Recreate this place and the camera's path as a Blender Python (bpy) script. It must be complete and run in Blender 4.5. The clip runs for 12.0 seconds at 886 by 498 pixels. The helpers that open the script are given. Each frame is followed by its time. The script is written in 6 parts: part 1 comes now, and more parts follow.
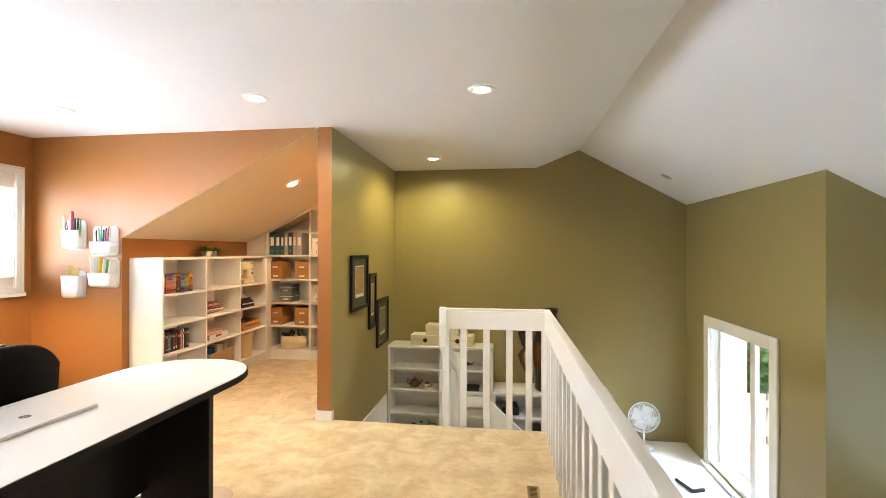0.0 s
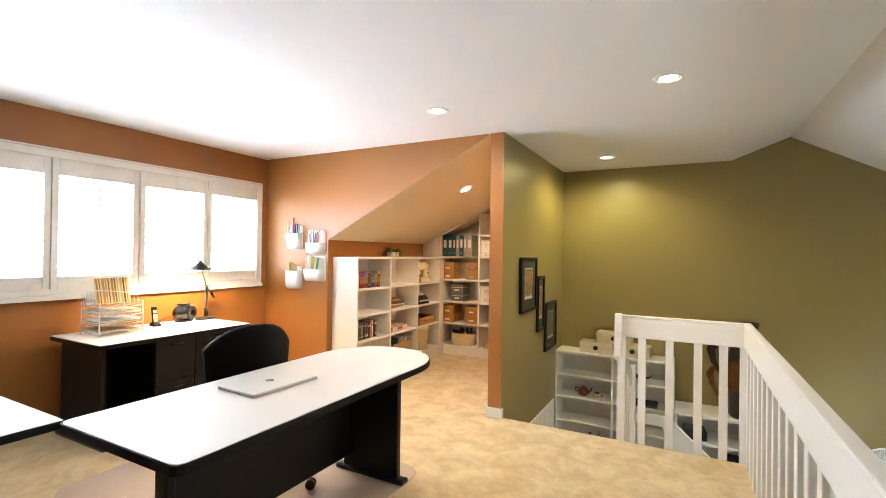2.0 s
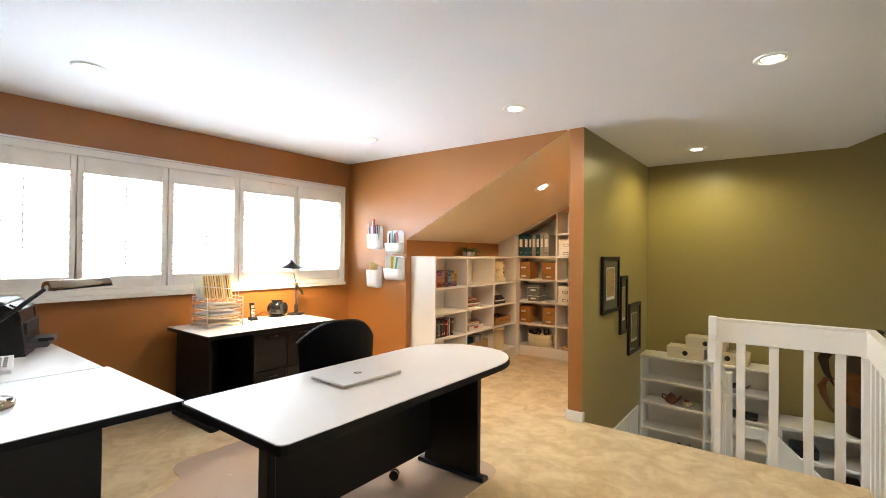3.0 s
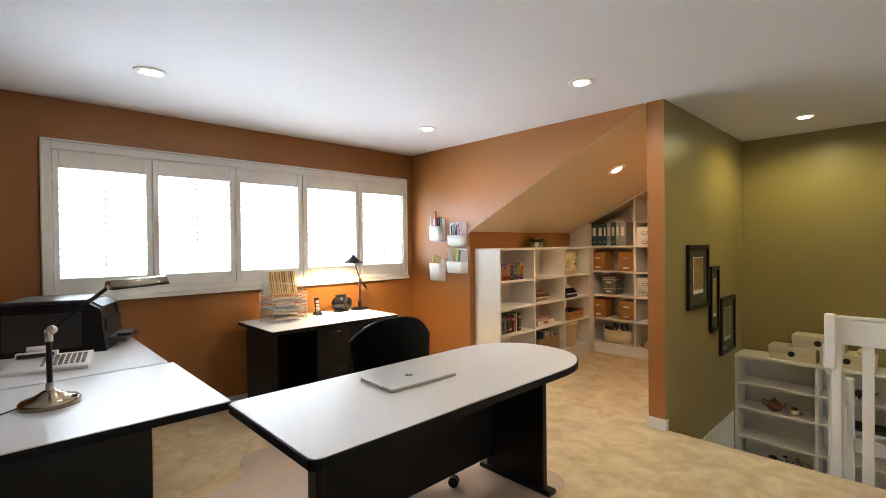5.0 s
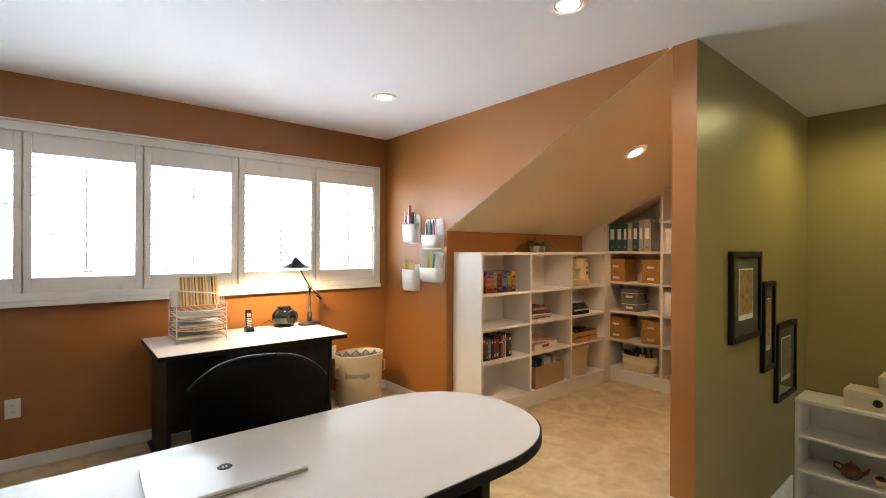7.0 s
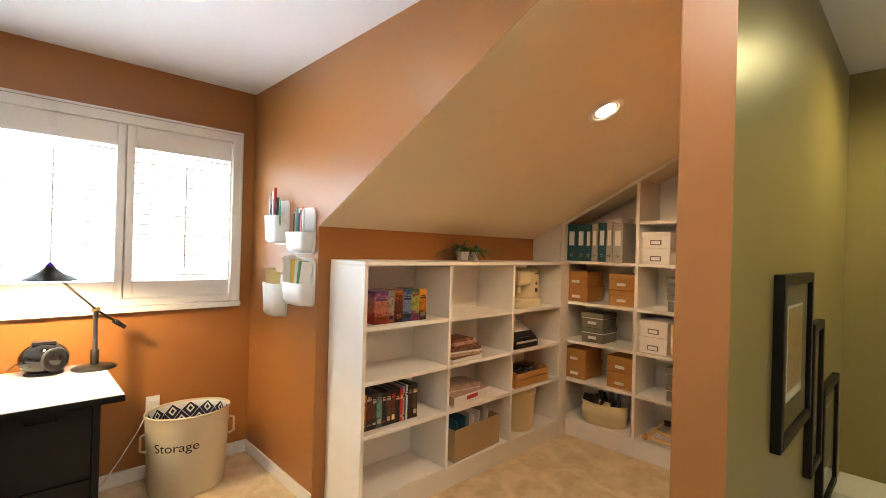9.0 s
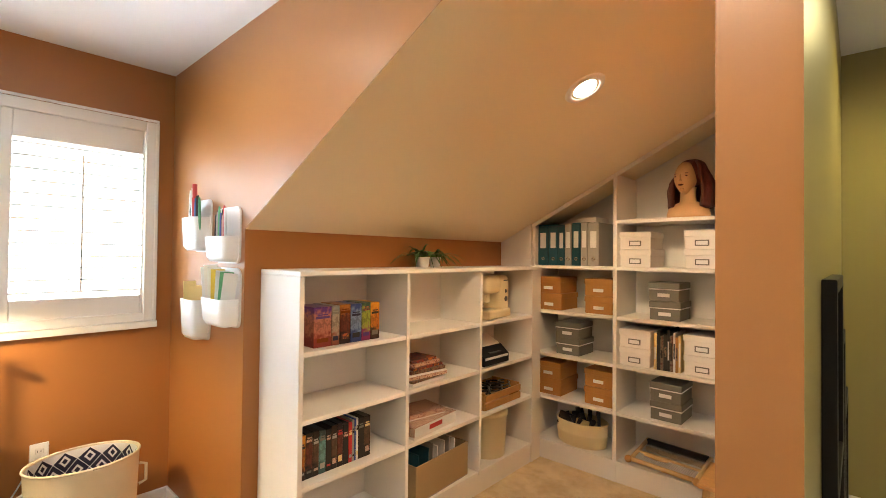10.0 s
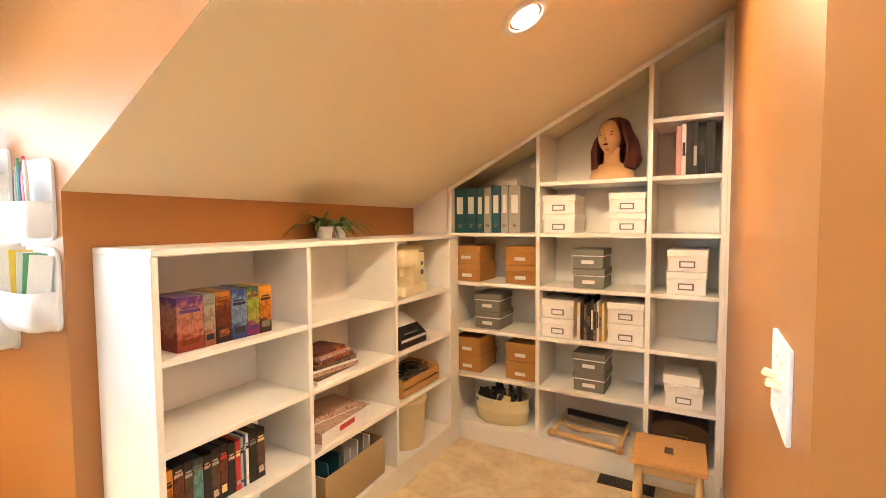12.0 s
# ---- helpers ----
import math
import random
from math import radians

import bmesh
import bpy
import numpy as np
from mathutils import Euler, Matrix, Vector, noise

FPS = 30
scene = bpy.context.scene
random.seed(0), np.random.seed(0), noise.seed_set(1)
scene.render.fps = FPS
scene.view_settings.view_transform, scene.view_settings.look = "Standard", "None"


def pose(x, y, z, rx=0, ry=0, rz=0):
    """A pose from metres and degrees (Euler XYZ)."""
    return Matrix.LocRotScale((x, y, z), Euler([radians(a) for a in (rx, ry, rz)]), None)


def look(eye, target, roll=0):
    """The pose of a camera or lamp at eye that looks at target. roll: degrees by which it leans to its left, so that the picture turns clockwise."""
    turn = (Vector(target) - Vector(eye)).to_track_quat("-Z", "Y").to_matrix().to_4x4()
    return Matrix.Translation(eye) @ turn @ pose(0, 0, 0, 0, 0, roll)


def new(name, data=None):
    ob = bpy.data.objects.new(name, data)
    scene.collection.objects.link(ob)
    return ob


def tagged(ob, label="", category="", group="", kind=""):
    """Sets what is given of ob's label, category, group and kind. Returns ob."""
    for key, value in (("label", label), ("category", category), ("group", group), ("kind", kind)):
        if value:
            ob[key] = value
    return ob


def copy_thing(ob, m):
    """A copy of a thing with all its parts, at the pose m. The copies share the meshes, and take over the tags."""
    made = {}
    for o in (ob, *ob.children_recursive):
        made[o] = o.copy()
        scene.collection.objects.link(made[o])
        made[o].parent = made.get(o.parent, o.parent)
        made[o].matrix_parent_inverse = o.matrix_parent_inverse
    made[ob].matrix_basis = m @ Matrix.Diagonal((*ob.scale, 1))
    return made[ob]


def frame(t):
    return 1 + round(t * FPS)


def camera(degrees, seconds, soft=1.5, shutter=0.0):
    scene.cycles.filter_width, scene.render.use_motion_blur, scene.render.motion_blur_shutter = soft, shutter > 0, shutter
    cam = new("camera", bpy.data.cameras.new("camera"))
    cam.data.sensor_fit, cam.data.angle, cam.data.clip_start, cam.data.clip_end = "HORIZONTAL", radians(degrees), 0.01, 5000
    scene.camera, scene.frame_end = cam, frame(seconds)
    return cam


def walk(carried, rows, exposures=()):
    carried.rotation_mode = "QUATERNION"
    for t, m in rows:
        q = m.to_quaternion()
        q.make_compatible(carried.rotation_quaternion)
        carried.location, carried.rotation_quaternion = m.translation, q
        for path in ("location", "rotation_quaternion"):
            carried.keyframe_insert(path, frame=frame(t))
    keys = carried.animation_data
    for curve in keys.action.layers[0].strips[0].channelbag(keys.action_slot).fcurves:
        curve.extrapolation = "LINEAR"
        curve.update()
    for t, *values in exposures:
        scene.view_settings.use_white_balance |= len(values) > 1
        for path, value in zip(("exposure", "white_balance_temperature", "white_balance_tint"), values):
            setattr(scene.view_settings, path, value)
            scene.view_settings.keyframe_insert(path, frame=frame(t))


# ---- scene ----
cam = camera(88.1, 12.0, soft=0.9)
PATH = [
    (0, (0.15, -0.071, 1.391), (-0.129, 1.91, 1.398), 0.1),
    (0.5, (0.144, -0.068, 1.387), (-0.302, 1.881, 1.395), 0.4),
    (1, (0.131, -0.073, 1.383), (-0.489, 1.828, 1.39), 0.7),
    (1.5, (0.115, -0.086, 1.382), (-0.673, 1.752, 1.392), 0.8),
    (2, (0.092, -0.118, 1.378), (-0.849, 1.646, 1.395), 0.8),
    (2.5, (0.074, -0.134, 1.372), (-1.012, 1.545, 1.392), 0.7),
    (3, (0.065, -0.151, 1.365), (-1.142, 1.444, 1.381), 0.6),
    (3.5, (0.063, -0.168, 1.36), (-1.232, 1.356, 1.37), 0.3),
    (5.5, (-0.049, 0.255, 1.373), (-1.527, 1.602, 1.346), -0.6),
    (6, (-0.119, 0.5, 1.372), (-1.631, 1.808, 1.348), -0.4),
    (6.5, (-0.201, 0.767, 1.366), (-1.734, 2.052, 1.352), -0.1),
    (7, (-0.328, 1.085, 1.355), (-1.865, 2.364, 1.351), 0.3),
    (9, (-0.966, 2.308, 1.39), (-2.417, 3.683, 1.393), 1.6),
    (9.5, (-1.09, 2.484, 1.388), (-2.491, 3.911, 1.406), 1.1),
    (10, (-1.208, 2.605, 1.388), (-2.552, 4.086, 1.419), 0.6),
    (10.5, (-1.305, 2.686, 1.394), (-2.562, 4.242, 1.421), 0.1),
    (11, (-1.384, 2.757, 1.399), (-2.543, 4.387, 1.397), -0.4),
    (11.5, (-1.451, 2.828, 1.4), (-2.518, 4.519, 1.343), -0.5),
    (12, (-1.499, 2.864, 1.388), (-2.487, 4.6, 1.28), -0.4),
]
EXPOSURES = [(0.0, 0.92), (2.5, 0.66), (3.5, 0.30), (5.5, -0.06), (7.0, -0.04), (9.5, 0.36), (11.0, 0.84), (12.0, 1.12)]
walk(cam, [(t, look(eye, target, roll)) for t, eye, target, roll in PATH], EXPOSURES)

# ---------- plan ----------
XW, XK, XP0, XP1, XE, XR, XR2 = -4.10, -3.184, -1.39, -1.27, 0.50, 2.21, 3.3
YS, YC, YF, YA, YG = -2.5, 3.50, 3.55, 5.80, 5.60
ZC, ZL, RIDGE_X, RIDGE_Z = 2.40, -1.30, 1.0, 2.60
SLOPE = 0.503


def alcove_z(x):
    return 1.496 + SLOPE * (x - XK)


def vault_z(x):
    return RIDGE_Z - 0.557 * (x - RIDGE_X)


# ---------- light ----------
world = bpy.data.worlds.new("world")
scene.world = world
world.use_nodes = True
wn = world.node_tree
sky = wn.nodes.new("ShaderNodeTexSky")
sky.sky_type, sky.sun_disc = "NISHITA", False
sky.sun_elevation, sky.sun_rotation = radians(49.4), radians(166.5)
wn.links.new(sky.outputs[0], wn.nodes["Background"].inputs[0])
wn.nodes["Background"].inputs[1].default_value = 0.15

sun = new("sun", bpy.data.lights.new("sun", "SUN"))
sun.data.energy, sun.data.angle, sun.data.color = 5.0, radians(0.5), (1, 0.95, 0.88)
sun.matrix_world = look((1.2, -5, 6), (0, 0, 0))

WARM = (1.0, 0.84, 0.65)
SPOTS = [(-3.12, 0.70, ZC, 14, 168), (-3.03, 2.80, ZC, 18, 168), (-1.50, 2.75, ZC, 42, 170), (-0.01, 2.79, ZC, 66, 168), (-0.66, 4.88, ZC, 72, 170)]
for sx, sy, sz, watts, cone in SPOTS:
    lamp = new("downlight_beam", bpy.data.lights.new("downlight_beam", "SPOT"))
    lamp.data.energy, lamp.data.color, lamp.data.spot_size, lamp.data.spot_blend, lamp.data.shadow_soft_size = watts, (1.0, 0.86, 0.40) if sy > 4 else WARM, radians(cone), 0.6, 0.05
    lamp.matrix_world = look((sx, sy, sz - 0.012), (sx, sy, 0))
lamp = new("downlight_beam", bpy.data.lights.new("downlight_beam", "SPOT"))
lamp.data.energy, lamp.data.color, lamp.data.spot_size, lamp.data.spot_blend, lamp.data.shadow_soft_size = 44, (1.0, 0.74, 0.44), radians(176), 0.36, 0.05
lamp.matrix_world = look((-2.03, 4.36, alcove_z(-2.03) - 0.03), (-1.70, 4.36, alcove_z(-2.03) - 1.03))
lamp = new("desk_lamp_beam", bpy.data.lights.new("desk_lamp_beam", "SPOT"))
lamp.data.energy, lamp.data.color, lamp.data.spot_size, lamp.data.spot_blend, lamp.data.shadow_soft_size = 58, (1, 0.74, 0.42), radians(165), 0.4, 0.03
lamp.matrix_world = look((-3.70, 2.445, 1.213), (-3.80, 2.445, 0))
# fill lamps added for sky light, at both windows and one unseen opening
# unseen fill: above and below the long window, and outside the stair window
for name, place, aim, w, h, power in (("sky_fill_above_window", (XW - 1.35, 1.83, 3.15), (XW, 1.83, 1.5), 4.6, 1.3, 400), ("ground_bounce_fill", (XW - 0.75, 1.75, 0.72), (XW + 1.3, 1.75, 2.5), 3.2, 0.6, 190), ("window_daylight", (XW - 0.34, 1.48, 1.56), (0, 1.48, 1.40), 2.30, 1.0, 104), ("east_opening_fill", (XR2 + 0.06, 1.5, 0.05), (0, 1.6, 0.0), 2.0, 1.2, 12), ("stair_window_fill", (XR + 0.95, 4.415, 1.0), (XR, 4.415, -0.1), 1.3, 0.6, 110)):
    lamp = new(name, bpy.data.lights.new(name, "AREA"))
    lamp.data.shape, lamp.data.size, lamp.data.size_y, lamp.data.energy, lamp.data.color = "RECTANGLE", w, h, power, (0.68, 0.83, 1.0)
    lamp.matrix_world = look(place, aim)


# ---------- materials ----------
def ramp_mix(nt, fac, a, b):
    mix = nt.nodes.new("ShaderNodeMix")
    mix.data_type = "RGBA"
    nt.links.new(fac, mix.inputs[0])
    mix.inputs[6].default_value, mix.inputs[7].default_value = (*a, 1), (*b, 1)
    return mix.outputs[2]


def material(name, color, rough=0.5, metal=0.0, vary=0.10, scale=5.0, grain=0.06, fine=220.0, bump=0.08, stretch=(1, 1, 1), coat=0.0, emit=0.0, random_hue=0.0, shine=0.5, wear=0.08):
    """A surface with slow stains and fine grain in colour, roughness and relief."""
    m = bpy.data.materials.new(name)
    m.use_nodes = True
    nt = m.node_tree
    p = nt.nodes["Principled BSDF"]
    at = nt.nodes.new("ShaderNodeTexCoord")
    mp = nt.nodes.new("ShaderNodeMapping")
    mp.inputs["Scale"].default_value = stretch
    nt.links.new(at.outputs["Object"], mp.inputs[0])
    slow, fast = nt.nodes.new("ShaderNodeTexNoise"), nt.nodes.new("ShaderNodeTexNoise")
    for node, sc, det in ((slow, scale, 5), (fast, fine, 3)):
        node.inputs["Scale"].default_value, node.inputs["Detail"].default_value = sc, det
        nt.links.new(mp.outputs[0], node.inputs["Vector"])
    lo = tuple(max(0, c * (1 - vary)) for c in color)
    hi = tuple(min(1, c * (1 + vary)) for c in color)
    col = ramp_mix(nt, slow.outputs["Fac"], lo, hi)
    dark = nt.nodes.new("ShaderNodeMix")
    dark.data_type, dark.blend_type = "RGBA", "MULTIPLY"
    dark.inputs[0].default_value = 1.0
    tone = nt.nodes.new("ShaderNodeMapRange")
    tone.inputs["To Min"].default_value, tone.inputs["To Max"].default_value = 1 - grain * 2, 1 + grain * 2
    nt.links.new(fast.outputs["Fac"], tone.inputs["Value"])
    nt.links.new(col, dark.inputs[6])
    nt.links.new(tone.outputs[0], dark.inputs[7])
    out = dark.outputs[2]
    if random_hue:
        info = nt.nodes.new("ShaderNodeObjectInfo")
        hue = nt.nodes.new("ShaderNodeHueSaturation")
        shift = nt.nodes.new("ShaderNodeMapRange")
        shift.inputs["To Min"].default_value, shift.inputs["To Max"].default_value = 0.5 - random_hue, 0.5 + random_hue
        nt.links.new(info.outputs["Random"], shift.inputs["Value"])
        nt.links.new(shift.outputs[0], hue.inputs["Hue"])
        nt.links.new(out, hue.inputs["Color"])
        out = hue.outputs[0]
    nt.links.new(out, p.inputs["Base Color"])
    rr = nt.nodes.new("ShaderNodeMapRange")
    rr.inputs["To Min"].default_value, rr.inputs["To Max"].default_value = max(0.02, rough - wear), min(1, rough + wear)
    nt.links.new(slow.outputs["Fac"], rr.inputs["Value"])
    nt.links.new(rr.outputs[0], p.inputs["Roughness"])
    p.inputs["Specular IOR Level"].default_value = shine
    p.inputs["Metallic"].default_value, p.inputs["Coat Weight"].default_value = metal, coat
    if bump:
        b = nt.nodes.new("ShaderNodeBump")
        b.inputs["Strength"].default_value, b.inputs["Distance"].default_value = bump, 0.004
        nt.links.new(fast.outputs["Fac"], b.inputs["Height"])
        nt.links.new(b.outputs[0], p.inputs["Normal"])
    if emit:
        p.inputs["Emission Color"].default_value, p.inputs["Emission Strength"].default_value = (*color, 1), emit
    return m


def carpet_material():
    m = material("cream plush carpet", (0.66, 0.50, 0.29), 0.95, vary=0.1, bump=0)
    nt = m.node_tree
    p = nt.nodes["Principled BSDF"]
    at = nt.nodes.new("ShaderNodeTexCoord")
    tread, tread2, pile = (nt.nodes.new("ShaderNodeTexNoise") for _ in range(3))
    for node, sc, det, dist in ((tread, 5.2, 6, 0.9), (tread2, 22, 5, 0.5), (pile, 260, 3, 0)):
        node.inputs["Scale"].default_value, node.inputs["Detail"].default_value, node.inputs["Distortion"].default_value = sc, det, dist
        nt.links.new(at.outputs["Object"], node.inputs["Vector"])
    both = nt.nodes.new("ShaderNodeMath")
    both.operation = "MULTIPLY_ADD"
    both.inputs[1].default_value = 0.42
    nt.links.new(tread2.outputs["Fac"], both.inputs[0])
    nt.links.new(tread.outputs["Fac"], both.inputs[2])
    cr = nt.nodes.new("ShaderNodeValToRGB")
    cr.color_ramp.elements[0].position, cr.color_ramp.elements[0].color = 0.54, (0.60, 0.42, 0.185, 1)
    cr.color_ramp.elements[1].position, cr.color_ramp.elements[1].color = 0.88, (0.80, 0.63, 0.36, 1)
    nt.links.new(both.outputs[0], cr.inputs[0])
    dark = nt.nodes.new("ShaderNodeMix")
    dark.data_type, dark.blend_type = "RGBA", "MULTIPLY"
    dark.inputs[0].default_value = 1
    tone = nt.nodes.new("ShaderNodeMapRange")
    tone.inputs["To Min"].default_value, tone.inputs["To Max"].default_value = 0.70, 1.26
    nt.links.new(pile.outputs["Fac"], tone.inputs["Value"])
    nt.links.new(cr.outputs[0], dark.inputs[6])
    nt.links.new(tone.outputs[0], dark.inputs[7])
    nt.links.new(dark.outputs[2], p.inputs["Base Color"])
    b1, b2 = nt.nodes.new("ShaderNodeBump"), nt.nodes.new("ShaderNodeBump")
    b1.inputs["Strength"].default_value, b1.inputs["Distance"].default_value = 0.5, 0.02
    b2.inputs["Strength"].default_value, b2.inputs["Distance"].default_value = 0.8, 0.006
    nt.links.new(both.outputs[0], b1.inputs["Height"])
    nt.links.new(pile.outputs["Fac"], b2.inputs["Height"])
    nt.links.new(b1.outputs[0], b2.inputs["Normal"])
    nt.links.new(b2.outputs[0], p.inputs["Normal"])
    p.inputs["Sheen Weight"].default_value = 0.3
    return m


def checker_cover(name, a, b, c, busy=1.0):
    """Printed cover: a busy picture in three colours."""
    m = material(name, a, 0.35, vary=0.05, bump=0)
    nt = m.node_tree
    p = nt.nodes["Principled BSDF"]
    at = nt.nodes.new("ShaderNodeTexCoord")
    v = nt.nodes.new("ShaderNodeTexVoronoi")
    v.inputs["Scale"].default_value = 52 * busy
    n = nt.nodes.new("ShaderNodeTexNoise")
    n.inputs["Scale"].default_value, n.inputs["Detail"].default_value, n.inputs["Roughness"].default_value = 38 * busy, 4, 0.6
    nt.links.new(at.outputs["Object"], v.inputs["Vector"])
    nt.links.new(at.outputs["Object"], n.inputs["Vector"])
    cr = nt.nodes.new("ShaderNodeValToRGB")
    e = cr.color_ramp.elements
    e[0].position, e[0].color = 0.0, (*a, 1)
    e[1].position, e[1].color = 0.48, (*b, 1)
    e.new(0.62).color = (*c, 1)
    e.new(0.72).color = (*a, 1)
    mixf = nt.nodes.new("ShaderNodeMath")
    mixf.operation = "MULTIPLY_ADD"
    mixf.inputs[1].default_value = 0.18
    nt.links.new(v.outputs["Distance"], mixf.inputs[0])
    nt.links.new(n.outputs["Fac"], mixf.inputs[2])
    nt.links.new(mixf.outputs[0], cr.inputs[0])
    nt.links.new(cr.outputs[0], p.inputs["Base Color"])
    return m


def spine_cover(name, low, mid, top):
    """Printed case: three bands of colour, one above the other, running into a picture."""
    m = material(name, mid, 0.3, vary=0.05, bump=0)
    nt = m.node_tree
    at, n, split = nt.nodes.new("ShaderNodeTexCoord"), nt.nodes.new("ShaderNodeTexNoise"), nt.nodes.new("ShaderNodeSeparateXYZ")
    n.inputs["Scale"].default_value, n.inputs["Detail"].default_value = 55, 4
    nt.links.new(at.outputs["Object"], n.inputs["Vector"])
    nt.links.new(at.outputs["Object"], split.inputs[0])
    height, stir = nt.nodes.new("ShaderNodeMath"), nt.nodes.new("ShaderNodeMath")
    height.operation, stir.operation = "MULTIPLY_ADD", "MULTIPLY_ADD"
    height.inputs[1].default_value, height.inputs[2].default_value = 5.6, -0.42
    stir.inputs[1].default_value = 0.85
    nt.links.new(split.outputs[2], height.inputs[0])
    nt.links.new(n.outputs["Fac"], stir.inputs[0])
    nt.links.new(height.outputs[0], stir.inputs[2])
    cr = nt.nodes.new("ShaderNodeValToRGB")
    e = cr.color_ramp.elements
    e[0].position, e[0].color = 0.22, (*low, 1)
    e[1].position, e[1].color = 0.92, (*top, 1)
    e.new(0.42).color = (*mid, 1)
    e.new(0.56).color = tuple(0.45 * u + 0.1 * v for u, v in zip(mid, low)) + (1,)
    e.new(0.66).color = (*mid, 1)
    nt.links.new(stir.outputs[0], cr.inputs[0])
    nt.links.new(cr.outputs[0], nt.nodes["Principled BSDF"].inputs["Base Color"])
    return m


def glow(name, color, strength):
    m = bpy.data.materials.new(name)
    m.use_nodes = True
    p = m.node_tree.nodes["Principled BSDF"]
    p.inputs["Base Color"].default_value = (*color, 1)
    p.inputs["Emission Color"].default_value, p.inputs["Emission Strength"].default_value = (*color, 1), strength
    return m


def glass(name, tint=(1, 1, 1), rough=0.02, ior=1.45):
    m = bpy.data.materials.new(name)
    m.use_nodes = True
    p = m.node_tree.nodes["Principled BSDF"]
    p.inputs["Base Color"].default_value = (*tint, 1)
    p.inputs["Transmission Weight"].default_value, p.inputs["Roughness"].default_value, p.inputs["IOR"].default_value = 1, rough, ior
    return m


ORANGE = material("terracotta eggshell wall paint", (0.350, 0.138, 0.034), 0.36, vary=0.05, scale=1.2, grain=0.012, fine=320, bump=0.05)
TAN = material("sand eggshell ceiling paint", (0.86, 0.75, 0.53), 0.42, vary=0.04, scale=1.2, grain=0.012, fine=320, bump=0.05)
OLIVE = material("olive eggshell wall paint", (0.295, 0.237, 0.092), 0.33, vary=0.04, scale=1.0, grain=0.012, fine=320, bump=0.05)
CEIL = material("white matt ceiling paint", (0.80, 0.785, 0.79), 0.75, vary=0.025, scale=0.8, grain=0.01, fine=260, bump=0.06)
TRIM = material("white gloss trim paint", (0.80, 0.78, 0.73), 0.3, vary=0.03, scale=3, grain=0.015, fine=150, bump=0.03)
SHELF = material("white painted shelf board", (0.80, 0.765, 0.70), 0.35, vary=0.04, scale=3, grain=0.02, fine=120, bump=0.04, stretch=(1, 1, 3))
CARPET = carpet_material()
LAMINATE = material("white laminate desktop", (0.78, 0.765, 0.75), 0.34, vary=0.03, wear=0.015, scale=4, grain=0.02, fine=500, bump=0.015)
EDGE = material("black rubber desk edge", (0.006, 0.006, 0.007), 0.5, shine=0.2, vary=0.3, grain=0.1)
BLACKLAM = material("black laminate panel", (0.009, 0.0085, 0.009), 0.42, shine=0.25, vary=0.35, scale=6, grain=0.1, fine=300, bump=0.03)
BLACKFAB = material("black woven chair fabric", (0.004, 0.004, 0.0045), 0.95, shine=0.15, vary=0.3, grain=0.25, fine=600, bump=0.3)
BLACKPL = material("black plastic", (0.010, 0.010, 0.012), 0.3, shine=0.35, vary=0.3, grain=0.08, bump=0.03)
GREYPL = material("charcoal plastic", (0.045, 0.045, 0.05), 0.4, vary=0.2, grain=0.08, bump=0.05)
GLOSSBLACK = material("glossy black plastic", (0.006, 0.006, 0.007), 0.08, vary=0.2, grain=0.0, bump=0)
CHROME = material("worn chrome", (0.62, 0.60, 0.57), 0.16, metal=1, vary=0.08, bump=0)
NICKEL = material("brushed nickel", (0.55, 0.50, 0.43), 0.3, metal=1, vary=0.1, fine=400, bump=0.03, stretch=(1, 8, 1))
SILVER = material("silver laptop lid", (0.76, 0.76, 0.76), 0.30, metal=0.2, vary=0.03, bump=0.01)
STEEL = material("smoked silver plastic", (0.07, 0.068, 0.066), 0.16, metal=0.5, vary=0.15, bump=0.01)
LAMPMETAL = material("tarnished nickel", (0.40, 0.34, 0.25), 0.2, metal=1, vary=0.2, bump=0.02)
LAMPBLACK = material("blackened bronze", (0.018, 0.014, 0.011), 0.36, metal=0.3, vary=0.2, bump=0.02)
BRONZE = material("dark bronze metal", (0.05, 0.035, 0.028), 0.35, metal=0.8, vary=0.2, bump=0.03)
WHITEPL = material("white plastic", (0.78, 0.77, 0.75), 0.3, vary=0.03, bump=0.01)
CREAMPL = material("cream plastic", (0.74, 0.63, 0.38), 0.35, vary=0.05, bump=0.02)
CANVAS = material("natural canvas", (0.66, 0.56, 0.38), 0.9, vary=0.07, scale=8, grain=0.12, fine=500, bump=0.3)
NAVY = material("navy print ink", (0.012, 0.012, 0.035), 0.8, vary=0.2, bump=0.05)
INK = material("black ink", (0.02, 0.018, 0.016), 0.7, vary=0.2, bump=0)
PAPER = material("white paper", (0.78, 0.77, 0.74), 0.7, vary=0.04, bump=0.02)
MANILA = material("manila folder card", (0.78, 0.60, 0.26), 0.7, vary=0.06, bump=0.02)
YELLOWP = material("yellow notebook cover", (0.75, 0.52, 0.05), 0.5, vary=0.08, bump=0.02)
GREENP = material("green folder card", (0.10, 0.35, 0.16), 0.5, vary=0.1, bump=0.02)
REDP = material("red plastic", (0.50, 0.03, 0.03), 0.4, vary=0.1, bump=0.02)
BLUEP = material("blue plastic", (0.03, 0.08, 0.30), 0.4, vary=0.1, bump=0.02)
PINKP = material("pink book cover", (0.62, 0.28, 0.27), 0.5, vary=0.15, bump=0.02)
TEAL = material("teal binder vinyl", (0.010, 0.080, 0.112), 0.35, vary=0.12, bump=0.03)
GREYCARD = material("grey board", (0.36, 0.34, 0.30), 0.6, vary=0.08, bump=0.04)
